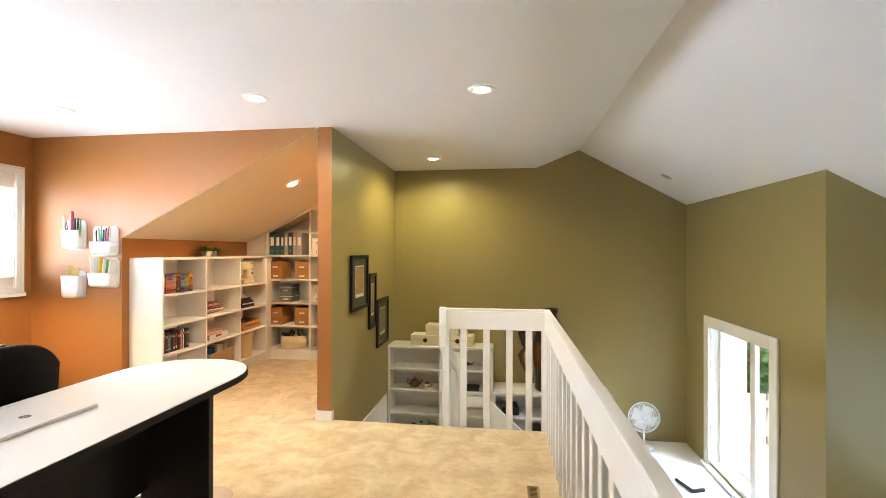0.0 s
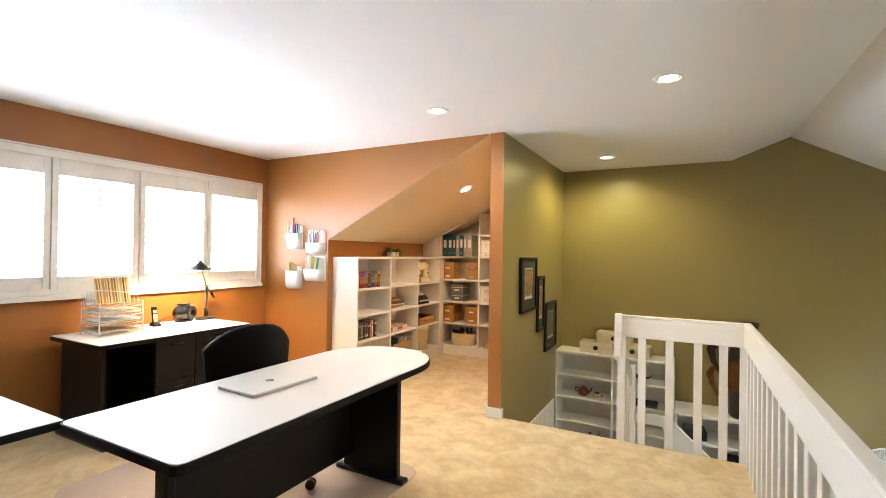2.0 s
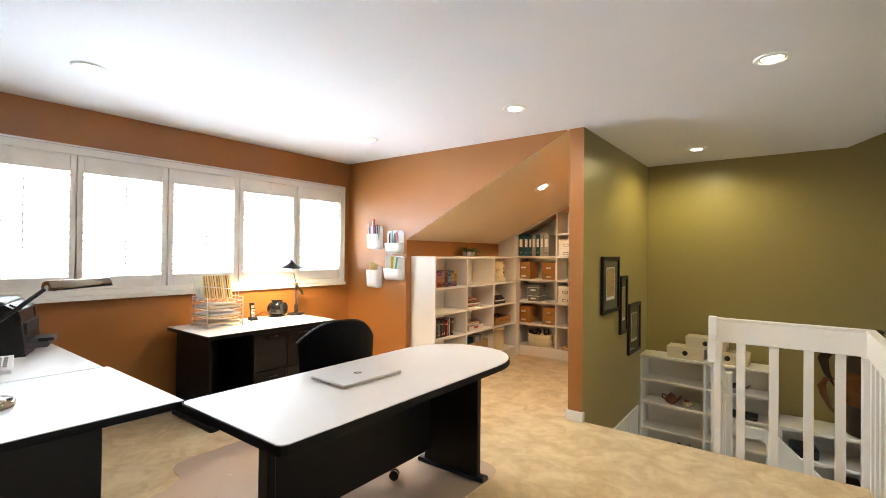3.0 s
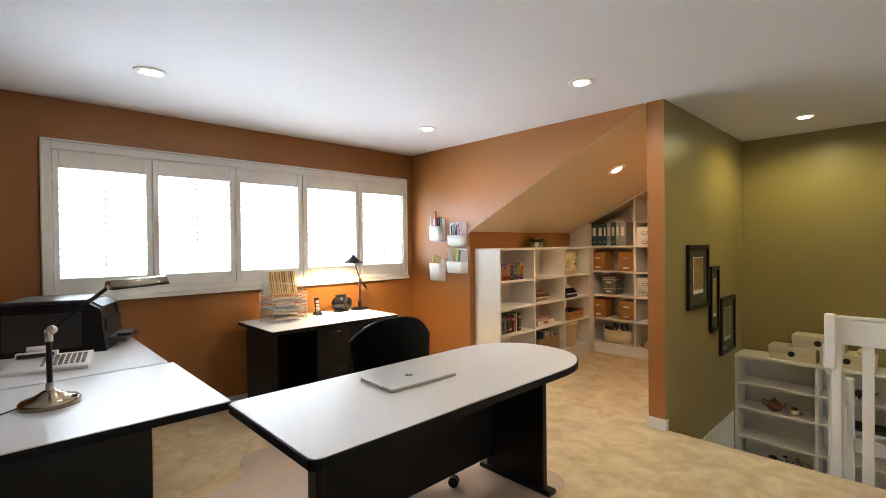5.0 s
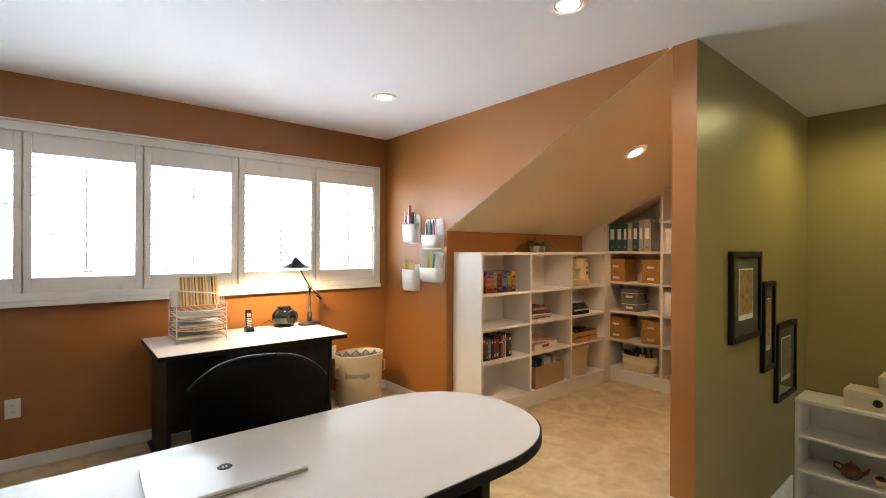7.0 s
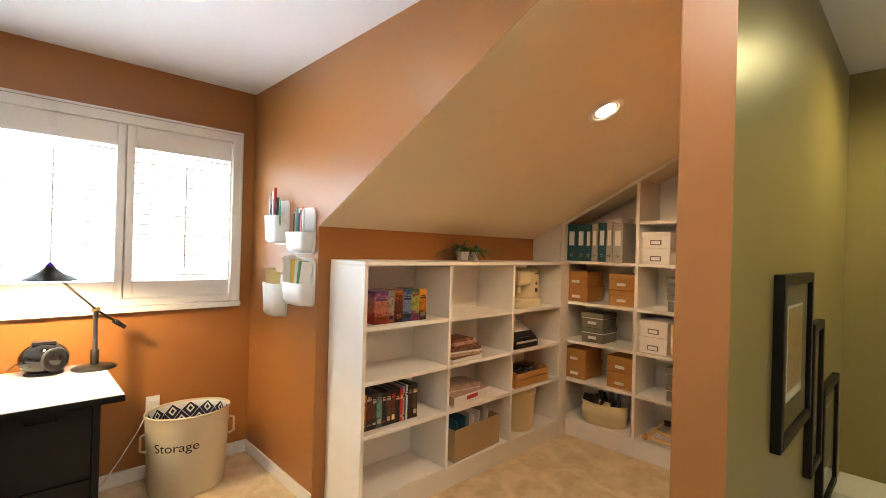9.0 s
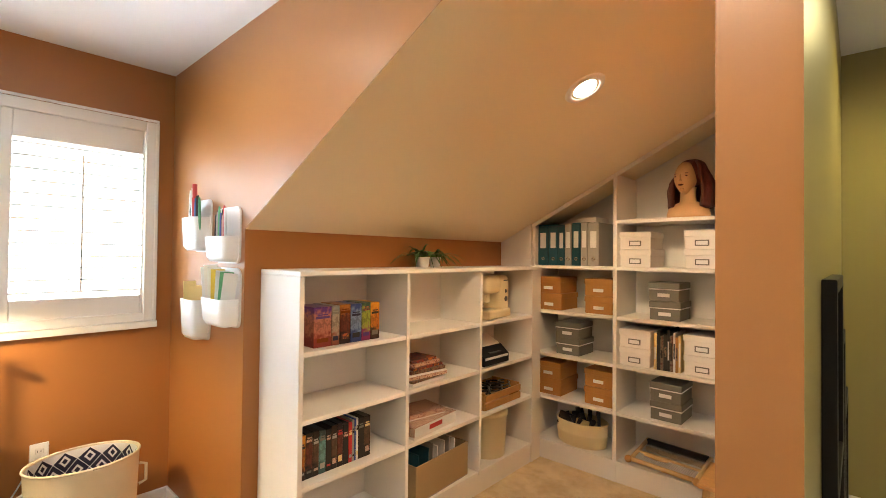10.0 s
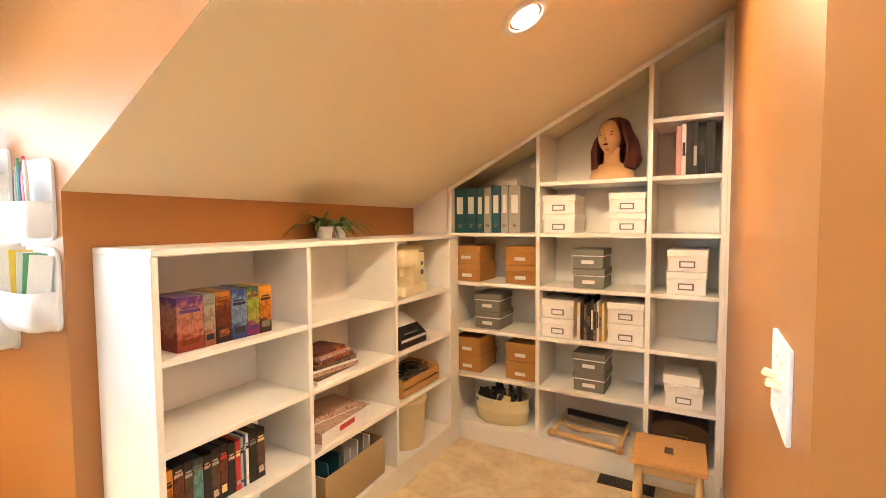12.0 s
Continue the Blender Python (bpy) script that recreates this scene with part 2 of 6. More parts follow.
SLATE = material("slate grey storage box card", (0.165, 0.16, 0.13), 0.6, vary=0.12, grain=0.1, bump=0.06)
WHITECARD = material("white storage box card", (0.80, 0.755, 0.70), 0.6, vary=0.04, grain=0.03, bump=0.04)
TANCARD = material("kraft storage box card", (0.42, 0.198, 0.048), 0.55, vary=0.14, grain=0.1, bump=0.06)
OAK = material("honey oak wood", (0.50, 0.25, 0.075), 0.38, vary=0.2, scale=10, grain=0.14, fine=60, bump=0.06, stretch=(1, 8, 8))
PINE = material("pale pine wood", (0.62, 0.40, 0.17), 0.45, vary=0.16, scale=10, grain=0.12, fine=60, bump=0.06, stretch=(8, 1, 8))
DARKWOOD = material("dark walnut wood", (0.055, 0.025, 0.014), 0.35, vary=0.3, scale=10, grain=0.15, fine=60, bump=0.06, stretch=(1, 8, 1))
TERRACOTTA = material("glazed brown pottery", (0.17, 0.055, 0.02), 0.25, vary=0.25, scale=20, bump=0.03)
AMBER = material("amber glazed pottery", (0.13, 0.05, 0.015), 0.22, vary=0.45, scale=14, grain=0.12, fine=40, bump=0.05)
LEAF = material("grass green leaf", (0.05, 0.13, 0.025), 0.55, vary=0.35, scale=30, bump=0.03, random_hue=0.03)
SKIN = material("matt skin-tone vinyl", (0.62, 0.36, 0.16), 0.45, vary=0.05, bump=0.02)
HAIR = material("auburn synthetic hair", (0.085, 0.013, 0.007), 0.42, vary=0.5, scale=14, grain=0.3, fine=90, bump=0.6, stretch=(4, 4, 0.5))
MATPL = material("frosted vinyl chair mat", (0.62, 0.48, 0.38), 0.24, shine=0.6, vary=0.05, bump=0.02)
BRASS = material("aged brass", (0.45, 0.33, 0.14), 0.3, metal=1, vary=0.15, bump=0.02)
BULB = glow("lit halogen lamp", (1.0, 0.93, 0.80), 14)
WINDOW_GLASS = glass("window glass")
PICTURE_GLASS = glass("picture glass", ior=1.2)
FAN_WHITE = material("white enamelled wire", (0.75, 0.75, 0.75), 0.3, vary=0.05, bump=0.02)
BRICKM = material("pale pink brick", (0.80, 0.73, 0.69), 0.85, vary=0.2, grain=0.1, fine=90, bump=0.3)
DECK = material("weathered red deck board", (0.50, 0.34, 0.29), 0.8, vary=0.2, bump=0.2)
COVERS = [checker_cover("printed cover, orange and red", (0.30, 0.04, 0.015), (0.45, 0.14, 0.02), (0.03, 0.02, 0.04)),
          checker_cover("printed cover, dark with red", (0.012, 0.010, 0.012), (0.10, 0.02, 0.015), (0.22, 0.15, 0.09)),
          checker_cover("printed cover, yellow and pink", (0.55, 0.20, 0.02), (0.40, 0.10, 0.03), (0.03, 0.02, 0.03)),
          checker_cover("printed cover, cream and brown", (0.45, 0.20, 0.11), (0.22, 0.06, 0.04), (0.64, 0.50, 0.38), 2.6)]


# ---------- mesh builders ----------
def box(bm, x0, x1, y0, y1, z0, z1, bevel=0.0, seg=1):
    made = bmesh.ops.create_cube(bm, size=1)["verts"]
    for v in made:
        v.co = Vector((x0 if v.co.x < 0 else x1, y0 if v.co.y < 0 else y1, z0 if v.co.z < 0 else z1))
    if bevel:
        edges = list({e for v in made for e in v.link_edges})
        bmesh.ops.bevel(bm, geom=edges, offset=bevel, segments=seg, affect="EDGES", profile=0.6)
    return bm


def B(x0, x1, y0, y1, z0, z1, bevel=0.0, seg=1):
    return box(bmesh.new(), x0, x1, y0, y1, z0, z1, bevel, seg)


def prism(bm, pts, axis, a, b):
    """A flat outline, given in the two other axes in order, pulled from a to b along the axis."""
    def place(u, v, w):
        return {"x": (w, u, v), "y": (u, w, v), "z": (u, v, w)}[axis]
    lo = [bm.verts.new(place(u, v, a)) for u, v in pts]
    hi = [bm.verts.new(place(u, v, b)) for u, v in pts]
    n = len(pts)
    faces = [bm.faces.new(lo), bm.faces.new(hi[::-1])]
    for i in range(n):
        faces.append(bm.faces.new((lo[i], hi[i], hi[(i + 1) % n], lo[(i + 1) % n])))
    bmesh.ops.recalc_face_normals(bm, faces=faces)
    return bm


def tube(bm, pts, r, seg=10, caps=True):
    pts = [Vector(p) for p in pts]
    rs = r if isinstance(r, (list, tuple)) else [r] * len(pts)
    rings, side = [], None
    for i, p in enumerate(pts):
        d = (pts[min(i + 1, len(pts) - 1)] - pts[max(i - 1, 0)]).normalized()
        if side is None:
            side = d.orthogonal().normalized()
        side = (side - d * side.dot(d)).normalized()
        up = d.cross(side)
        rings.append([bm.verts.new(p + (side * math.cos(k * math.tau / seg) + up * math.sin(k * math.tau / seg)) * rs[i]) for k in range(seg)])
    for a, b in zip(rings, rings[1:]):
        for k in range(seg):
            f = bm.faces.new((a[k], a[(k + 1) % seg], b[(k + 1) % seg], b[k]))
            f.smooth = True
    if caps:
        bm.faces.new(rings[0][::-1])
        bm.faces.new(rings[-1])
    return bm


def lathe(bm, profile, seg=24, at=(0, 0, 0), sx=1.0, sy=1.0, close=True):
    """profile: (radius, height) from below to above."""
    rings = []
    for r, z in profile:
        rings.append([bm.verts.new((at[0] + sx * r * math.cos(k * math.tau / seg), at[1] + sy * r * math.sin(k * math.tau / seg), at[2] + z)) for k in range(seg)])
    for a, b in zip(rings, rings[1:]):
        for k in range(seg):
            f = bm.faces.new((a[k], a[(k + 1) % seg], b[(k + 1) % seg], b[k]))
            f.smooth = True
    if close:
        bm.faces.new(rings[0][::-1])
        bm.faces.new(rings[-1])
    return bm


def ball(bm, at, rx, ry, rz, u=16, v=10):
    made = bmesh.ops.create_uvsphere(bm, u_segments=u, v_segments=v, radius=1)["verts"]
    for w in made:
        w.co = Vector((at[0] + w.co.x * rx, at[1] + w.co.y * ry, at[2] + w.co.z * rz))
        for f in w.link_faces:
            f.smooth = True
    return bm


def turned(bm, m):
    bmesh.ops.transform(bm, matrix=m, verts=bm.verts)
    return bm


def mesh_of(name, bm, mats):
    me = bpy.data.meshes.new(name)
    bm.to_mesh(me)
    bm.free()
    for m in mats if isinstance(mats, (list, tuple)) else [mats]:
        me.materials.append(m)
    return me


def part(name, bm, mat, parent, label=""):
    ob = new(name, mesh_of(name, bm, mat))
    ob.parent = parent
    return tagged(ob, label)


def shared(name, me, parent, m):
    ob = new(name, me)
    ob.parent = parent
    ob.matrix_basis = m
    return ob


def thing(name, label, category, at=(0, 0, 0), turn=0, group=""):
    ob = new(name)
    ob.empty_display_size = 0.05
    ob.matrix_basis = pose(*at, 0, 0, turn)
    return tagged(ob, label, category, group)


def single(name, bm, mat, label, category, at=(0, 0, 0), turn=0, group=""):
    ob = new(name, mesh_of(name, bm, mat))
    ob.matrix_basis = pose(*at, 0, 0, turn)
    return tagged(ob, label, category, group)


def structure(name, bm, mat, label=""):
    return tagged(new(name, mesh_of(name, bm, mat)), label, kind="structure")


def lettering(text, size, depth=0.0006):
    """Raised lettering as a bmesh in the xy plane, centred."""
    cu = bpy.data.curves.new("lettering", "FONT")
    cu.body, cu.size, cu.extrude, cu.align_x, cu.align_y = text, size, depth, "CENTER", "CENTER"
    ob = bpy.data.objects.new("lettering", cu)
    scene.collection.objects.link(ob)
    dg = bpy.context.evaluated_depsgraph_get()
    me = bpy.data.meshes.new_from_object(ob.evaluated_get(dg))
    bm = bmesh.new()
    bm.from_mesh(me)
    bpy.data.objects.remove(ob)
    bpy.data.curves.remove(cu)
    bpy.data.meshes.remove(me)
    return bm


# ---------- structure ----------
bm = bmesh.new()
prism(bm, [(XW, YS), (XE, YS), (XE, YF), (XP1, YF), (XP1, YC), (XP0, YC), (XP0, YA), (XK, YA), (XK, YC), (XW, YC)], "z", -0.25, 0)
bmesh.ops.bevel(bm, geom=[e for e in bm.edges if all(abs(v.co.z) < 1e-6 and abs(v.co.y - YF) < 1e-6 for v in e.verts)], offset=0.02, segments=3, affect="EDGES")
structure("floor", bm, CARPET, "cream plush carpet with tread marks")
structure("floor_lower", B(XP1, XR2, YS, YG, ZL - 0.2, ZL), CARPET, "cream carpet of the lower level")

bm = bmesh.new()
W0, W1, H0, H1 = 0.29, 3.375, 1.055, 2.06
for y0, y1, z0, z1 in ((YS, YC, -0.25, H0), (YS, YC, H1, ZC), (YS, W0, H0, H1), (W1, YC, H0, H1)):
    box(bm, XW - 0.18, XW, y0, y1, z0, z1)
structure("wall_west", bm, ORANGE, "terracotta painted wall with the long window")
bm = bmesh.new()
prism(bm, [(XW, 0), (XK, 0), (XK, alcove_z(XK) + 0.0008), (XP0 - 0.02, alcove_z(XP0 - 0.02) + 0.0008), (XP0 - 0.02, ZC), (XW, ZC)], "y", YC, YC + 0.05)
structure("wall_cheek", bm, ORANGE, "terracotta painted dormer cheek wall")
structure("wall_knee", B(XK - 0.1, XK, YC + 0.05, YA, 0, alcove_z(XK)), ORANGE, "terracotta painted knee wall under the slope")
structure("wall_alcove", B(XK, XP0, YA, YA + 0.1, 0, ZC), TRIM, "white wall behind the shelves")
bm = bmesh.new()
s0 = alcove_z(XK - 0.1)
prism(bm, [(XK - 0.1, s0), (XP0, alcove_z(XP0)), (XP0, alcove_z(XP0) + 0.1), (XK - 0.1, s0 + 0.1)], "y", YC + 0.0015, YA)
structure("ceiling_slope", bm, TAN, "sand painted sloping ceiling")
bm = B(XP0, XP1, YC, YA, ZL, ZC)
bm.faces.ensure_lookup_table()
for f in bm.faces:
    f.material_index = 1 if f.normal.x > 0.5 else 0
structure("wall_partition", bm, [ORANGE, OLIVE], "partition wall, terracotta and olive")
bm = bmesh.new()
prism(bm, [(XP1, ZL), (XR + 0.1, ZL), (XR + 0.1, vault_z(XR + 0.1) + 0.03), (RIDGE_X, RIDGE_Z + 0.03), (XE, ZC + 0.03), (XP1, ZC + 0.03)], "y", YG, YG + 0.15)
structure("wall_stairwell_back", bm, OLIVE, "olive painted stairwell wall")
RW0, RW1, RH0, RH1 = 3.84, 4.99, -0.78, 0.635
bm = bmesh.new()
top = vault_z(XR) + 0.03
for y0, y1, z0, z1 in ((3.24, YG, ZL, RH0), (3.24, YG, RH1, top), (3.24, RW0, RH0, RH1), (RW1, YG, RH0, RH1)):
    box(bm, XR, XR + 0.14, y0, y1, z0, z1)
structure("wall_stairwell_window", bm, OLIVE, "olive painted wall with the stair window")
bm = bmesh.new()
prism(bm, [(XR + 0.14, ZL), (XR2, ZL), (XR2, vault_z(XR2) + 0.03), (XR + 0.14, vault_z(XR + 0.14) + 0.03)], "y", 3.24, 3.38)
structure("wall_return", bm, OLIVE, "olive painted return wall")
# opening out of view, added to let fill light onto vault and walls
bm = bmesh.new()
for y0, y1, z0, z1 in ((YS, 3.38, ZL, -0.55), (YS, 3.38, 0.65, vault_z(XR2) + 0.05), (YS, 0.5, -0.55, 0.65), (2.5, 3.38, -0.55, 0.65)):
    box(bm, XR2, XR2 + 0.12, y0, y1, z0, z1)
structure("wall_east", bm, OLIVE, "olive painted side wall with an added opening for fill light")
bm = bmesh.new()
prism(bm, [(XW, ZL), (XR2, ZL), (XR2, vault_z(XR2)), (RIDGE_X, RIDGE_Z), (XE, ZC), (XW, ZC)], "y", YS - 0.12, YS)
structure("wall_south", bm, ORANGE, "terracotta painted end wall")
structure("wall_under_loft", B(XE - 0.12, XE, YS, YF - 0.01, ZL, -0.25), OLIVE)
structure("wall_under_stairs", B(XP1, XE - 0.12, YF - 0.15, YF - 0.03, ZL, -0.25), OLIVE)
bm = bmesh.new()
box(bm, XW - 0.18, XP0, YS, YC, ZC, ZC + 0.12)
box(bm, XP0, -0.1, YS, YG, ZC, ZC + 0.12)
structure("ceiling", bm, CEIL, "white flat ceiling")
bm = bmesh.new()
prism(bm, [(-0.1, ZC), (XE, ZC), (RIDGE_X, RIDGE_Z), (XR2 + 0.1, vault_z(XR2 + 0.1)), (XR2 + 0.1, vault_z(XR2 + 0.1) + 0.12), (RIDGE_X, RIDGE_Z + 0.12), (-0.1, ZC + 0.14)], "y", YS, YG + 0.1)
for e in bm.edges:
    soft = all(abs(v.co.x - XE) < 1e-4 and abs(v.co.z - ZC) < 1e-4 for v in e.verts)
    e.smooth = soft
    if soft:
        for f in e.link_faces:
            f.smooth = True
structure("ceiling_vault", bm, CEIL, "white vaulted ceiling over the stairwell")

# baseboards
for name, dims in (("baseboard", (XW, XW + 0.014, YS, YC, 0, 0.08)), ("baseboard", (XW + 0.014, XK + 0.0, YC - 0.014, YC, 0, 0.078)), ("baseboard", (XP0 - 0.012, XP1 + 0.012, YC - 0.014, YC, 0, 0.085)),
                   ("baseboard", (XP0 - 0.014, XP0, YC, 5.44, 0, 0.085)), ("baseboard", (XP1, XP1 + 0.012, YC, YF - 0.02, 0, 0.085))):
    structure(name, B(*dims, bevel=0.004), TRIM, "white painted baseboard")

# the ground outside the stair window, and the far sky
ground = B(-60, 60, -60, 60, -1.75, -1.6)
structure("ground", ground, material("lawn", (0.10, 0.16, 0.04), 0.9, vary=0.4, scale=3, bump=0.2), "lawn round the house")
bm = B(XW - 3.0, XW - 2.98, -12, 16, -2, 9)
back = structure("backdrop", bm, glow("bright overcast sky", (0.93, 0.97, 1.0), 4.2), "bright hazy daylight")
nt = back.data.materials[0].node_tree
at, n, cr = nt.nodes.new("ShaderNodeTexCoord"), nt.nodes.new("ShaderNodeTexNoise"), nt.nodes.new("ShaderNodeValToRGB")
n.inputs["Scale"].default_value, n.inputs["Detail"].default_value = 1.1, 6
cr.color_ramp.elements[0].position, cr.color_ramp.elements[0].color = 0.36, (0.30, 0.44, 0.47, 1)
cr.color_ramp.elements[1].position, cr.color_ramp.elements[1].color = 0.56, (0.95, 0.98, 1.0, 1)
nt.links.new(at.outputs["Object"], n.inputs["Vector"])
nt.links.new(n.outputs["Fac"], cr.inputs[0])
nt.links.new(cr.outputs[0], nt.nodes["Principled BSDF"].inputs["Emission Color"])

# ---------- long window with shutters ----------
win = tagged(new("window_1"), "long white window with five louvred shutters", "window", kind="structure")
OUT0, OUT1, OZ0, OZ1 = 0.246, 3.417, 1.02, 2.105
X = XW
for nm, d in (("casing_side", (X, X + 0.022, OUT0, OUT0 + 0.06, OZ0, OZ1)), ("casing_side", (X, X + 0.022, OUT1 - 0.06, OUT1, OZ0, OZ1)),
              ("casing_head", (X, X + 0.022, OUT0 + 0.06, OUT1 - 0.06, OZ1 - 0.055, OZ1)), ("window_sill", (X, X + 0.05, OUT0, OUT1, OZ0 - 0.035, OZ0)),
              ("casing_foot", (X, X + 0.022, OUT0 + 0.06, OUT1 - 0.06, OZ0, OZ0 + 0.045))):
    part(nm, B(*d, bevel=0.005, seg=2), TRIM, win)
for nm, d in (("casing_bead", (X + 0.022, X + 0.032, OUT0, OUT0 + 0.018, OZ0, OZ1)), ("casing_bead", (X + 0.022, X + 0.032, OUT1 - 0.018, OUT1, OZ0, OZ1)), ("casing_bead", (X + 0.022, X + 0.032, OUT0, OUT1, OZ1, OZ1 + 0.014))):
    part(nm, B(*d, bevel=0.004), TRIM, win)
part("window_reveal", B(X - 0.16, X - 0.036, W0 + 0.012, W1 - 0.012, H0, H0 + 0.012), TRIM, win)
part("window_reveal", B(X - 0.16, X - 0.036, W0 + 0.012, W1 - 0.012, H1 - 0.012, H1), TRIM, win)
for y in (W0, W1 - 0.012):
    part("window_reveal", B(X - 0.16, X - 0.036, y, y + 0.012, H0, H1), TRIM, win)
panes = [(0.345, 0.857), (0.942, 1.47), (1.564, 2.09), (2.193, 2.737), (2.824, 3.345)]
seams = [0.306, 0.899, 1.517, 2.141, 2.780, 3.357]
GZ0, GZ1 = 1.16, 1.925
blade = B(-0.0035, 0.0035, 0, 1, -0.028, 0.028, bevel=0.003)
blade_mesh = mesh_of("louvre", turned(blade, pose(0, 0, 0, 0, 78, 0)), TRIM)
for i, (a, b) in enumerate(panes):
    sh = part("shutter", B(X - 0.022, X + 0.006, seams[i] + 0.003, a, OZ0 + 0.03, OZ1 - 0.044, bevel=0.003), TRIM, win)
    part("stile", B(X - 0.022, X + 0.006, b, seams[i + 1] - 0.003, OZ0 + 0.03, OZ1 - 0.044, bevel=0.003), TRIM, sh)
    part("rail", B(X - 0.022, X + 0.005, a, b, GZ1, OZ1 - 0.044, bevel=0.003), TRIM, sh)
    part("rail", B(X - 0.022, X + 0.005, a, b, OZ0 + 0.03, GZ0, bevel=0.003), TRIM, sh)
    part("tilt_rod", B(X + 0.022, X + 0.030, (a + b) / 2 - 0.004, (a + b) / 2 + 0.004, GZ0 + 0.03, GZ1 - 0.05), TRIM, sh)
    for k in range(13):
        o = shared("louvre", blade_mesh, sh, pose(X - 0.008, a, GZ0 + 0.028 + k * 0.059, 0, random.uniform(-3, 3), 0) @ Matrix.Diagonal((1, b - a, 1, 1)))
    # strip added behind the seam to stop lamp light leaking through the gap
    part("seam_light_stop", B(X - 0.034, X - 0.0225, seams[i] - 0.022, seams[i] + 0.022, OZ0 + 0.03, OZ1 - 0.044), TRIM, sh)
    part("window_bar", B(X - 0.13, X - 0.10, seams[i] - 0.02, seams[i] + 0.02, H0, H1), TRIM, win)
    for hz in (1.25, 1.85):
        if i in (0, 2, 4):
            part("hinge", tube(bmesh.new(), [(X + 0.01, seams[i] + 0.002, hz - 0.03), (X + 0.01, seams[i] + 0.002, hz + 0.03)], 0.004, 8), TRIM, sh)
pane = part("pane", B(X - 0.118, X - 0.112, W0, W1, H0, H1), WINDOW_GLASS, win)
pane.visible_shadow = False

# ---------- stair window ----------
win2 = tagged(new("window_2"), "white sliding window over the counter", "window", kind="structure")
X = XR
for nm, d in (("casing_side", (X - 0.022, X, 3.755, 3.865, RH0 - 0.02, 0.72)), ("casing_side", (X - 0.022, X, 4.965, 5.075, RH0 - 0.02, 0.72)), ("casing_head", (X - 0.022, X, 3.865, 4.965, 0.61, 0.72)),
              ("window_sill", (X - 0.05, X + 0.02, 3.74, 5.09, RH0 - 0.05, RH0 - 0.015)),
              ("jamb", (X, X + 0.12, RW0, RW0 + 0.03, RH0, RH1)), ("jamb", (X, X + 0.12, RW1 - 0.03, RW1, RH0, RH1)), ("jamb_head", (X, X + 0.12, RW0, RW1, RH1 - 0.03, RH1)), ("jamb_foot", (X, X + 0.12, RW0, RW1, RH0, RH0 + 0.03)),
              ("meeting_stile", (X + 0.03, X + 0.07, 4.17, 4.25, RH0 + 0.03, RH1 - 0.03)), ("meeting_stile", (X + 0.075, X + 0.11, 4.26, 4.34, RH0 + 0.03, RH1 - 0.03)),
              ("sash_stile", (X + 0.03, X + 0.07, RW0 + 0.03, RW0 + 0.07, RH0 + 0.03, RH1 - 0.03)), ("sash_stile", (X + 0.075, X + 0.11, RW1 - 0.08, RW1 - 0.03, RH0 + 0.03, RH1 - 0.03))):
    part(nm, B(*d, bevel=0.004), TRIM, win2)
for d in ((X + 0.048, X + 0.052, RW0 + 0.07, 4.17, RH0 + 0.03, RH1 - 0.03), (X + 0.09, X + 0.094, 4.34, RW1 - 0.08, RH0 + 0.03, RH1 - 0.03)):
    pane = part("pane", B(*d), WINDOW_GLASS, win2)
    pane.visible_shadow = False

# outside the stair window: brick wall, deck, fence, shrub
brick_wall = thing("brick_wall", "pale pink brick garden wall beside the window", "wall", (XR + 0.3, 5.95, -1.6))
part("core", B(0, 0.52, 0.0, 0.2, 0, 2.9), material("mortar", (0.66, 0.62, 0.58), 0.9), brick_wall)
brick_me = mesh_of("brick", B(0, 0.2, -0.012, 0.1, 0, 0.062, bevel=0.004), BRICKM)
for r in range(36):
    for c in range(2):
        shared("brick", brick_me, brick_wall, pose(c * 0.213 + (0.1 if r % 2 else 0), 0, 0.3 + r * 0.072))
deck = thing("deck", "weathered red timber deck", "deck", (XR + 0.5, 0, -1.6))
plank_me = mesh_of("plank", B(0, 0.14, 2.5, 9, 0, 0.4, bevel=0.004), DECK)
for k in range(26):
    shared("plank", plank_me, deck, pose(k * 0.15, 0, 0))
fence = thing("garden_fence", "white painted timber picket fence", "fence", (XR + 0.7, 6.6, -1.2))
pk = mesh_of("picket", B(0, 0.10, 0, 0.02, 0.0, 0.68, bevel=0.004), TRIM)
for k in range(34):
    shared("picket", pk, fence, pose(k * 0.14, 0, 0))
part("fence_rail", B(0, 4.75, 0.02, 0.06, 0.5, 0.58), TRIM, fence)
part("fence_rail", B(0, 4.75, 0.02, 0.06, 0.12, 0.2), TRIM, fence)


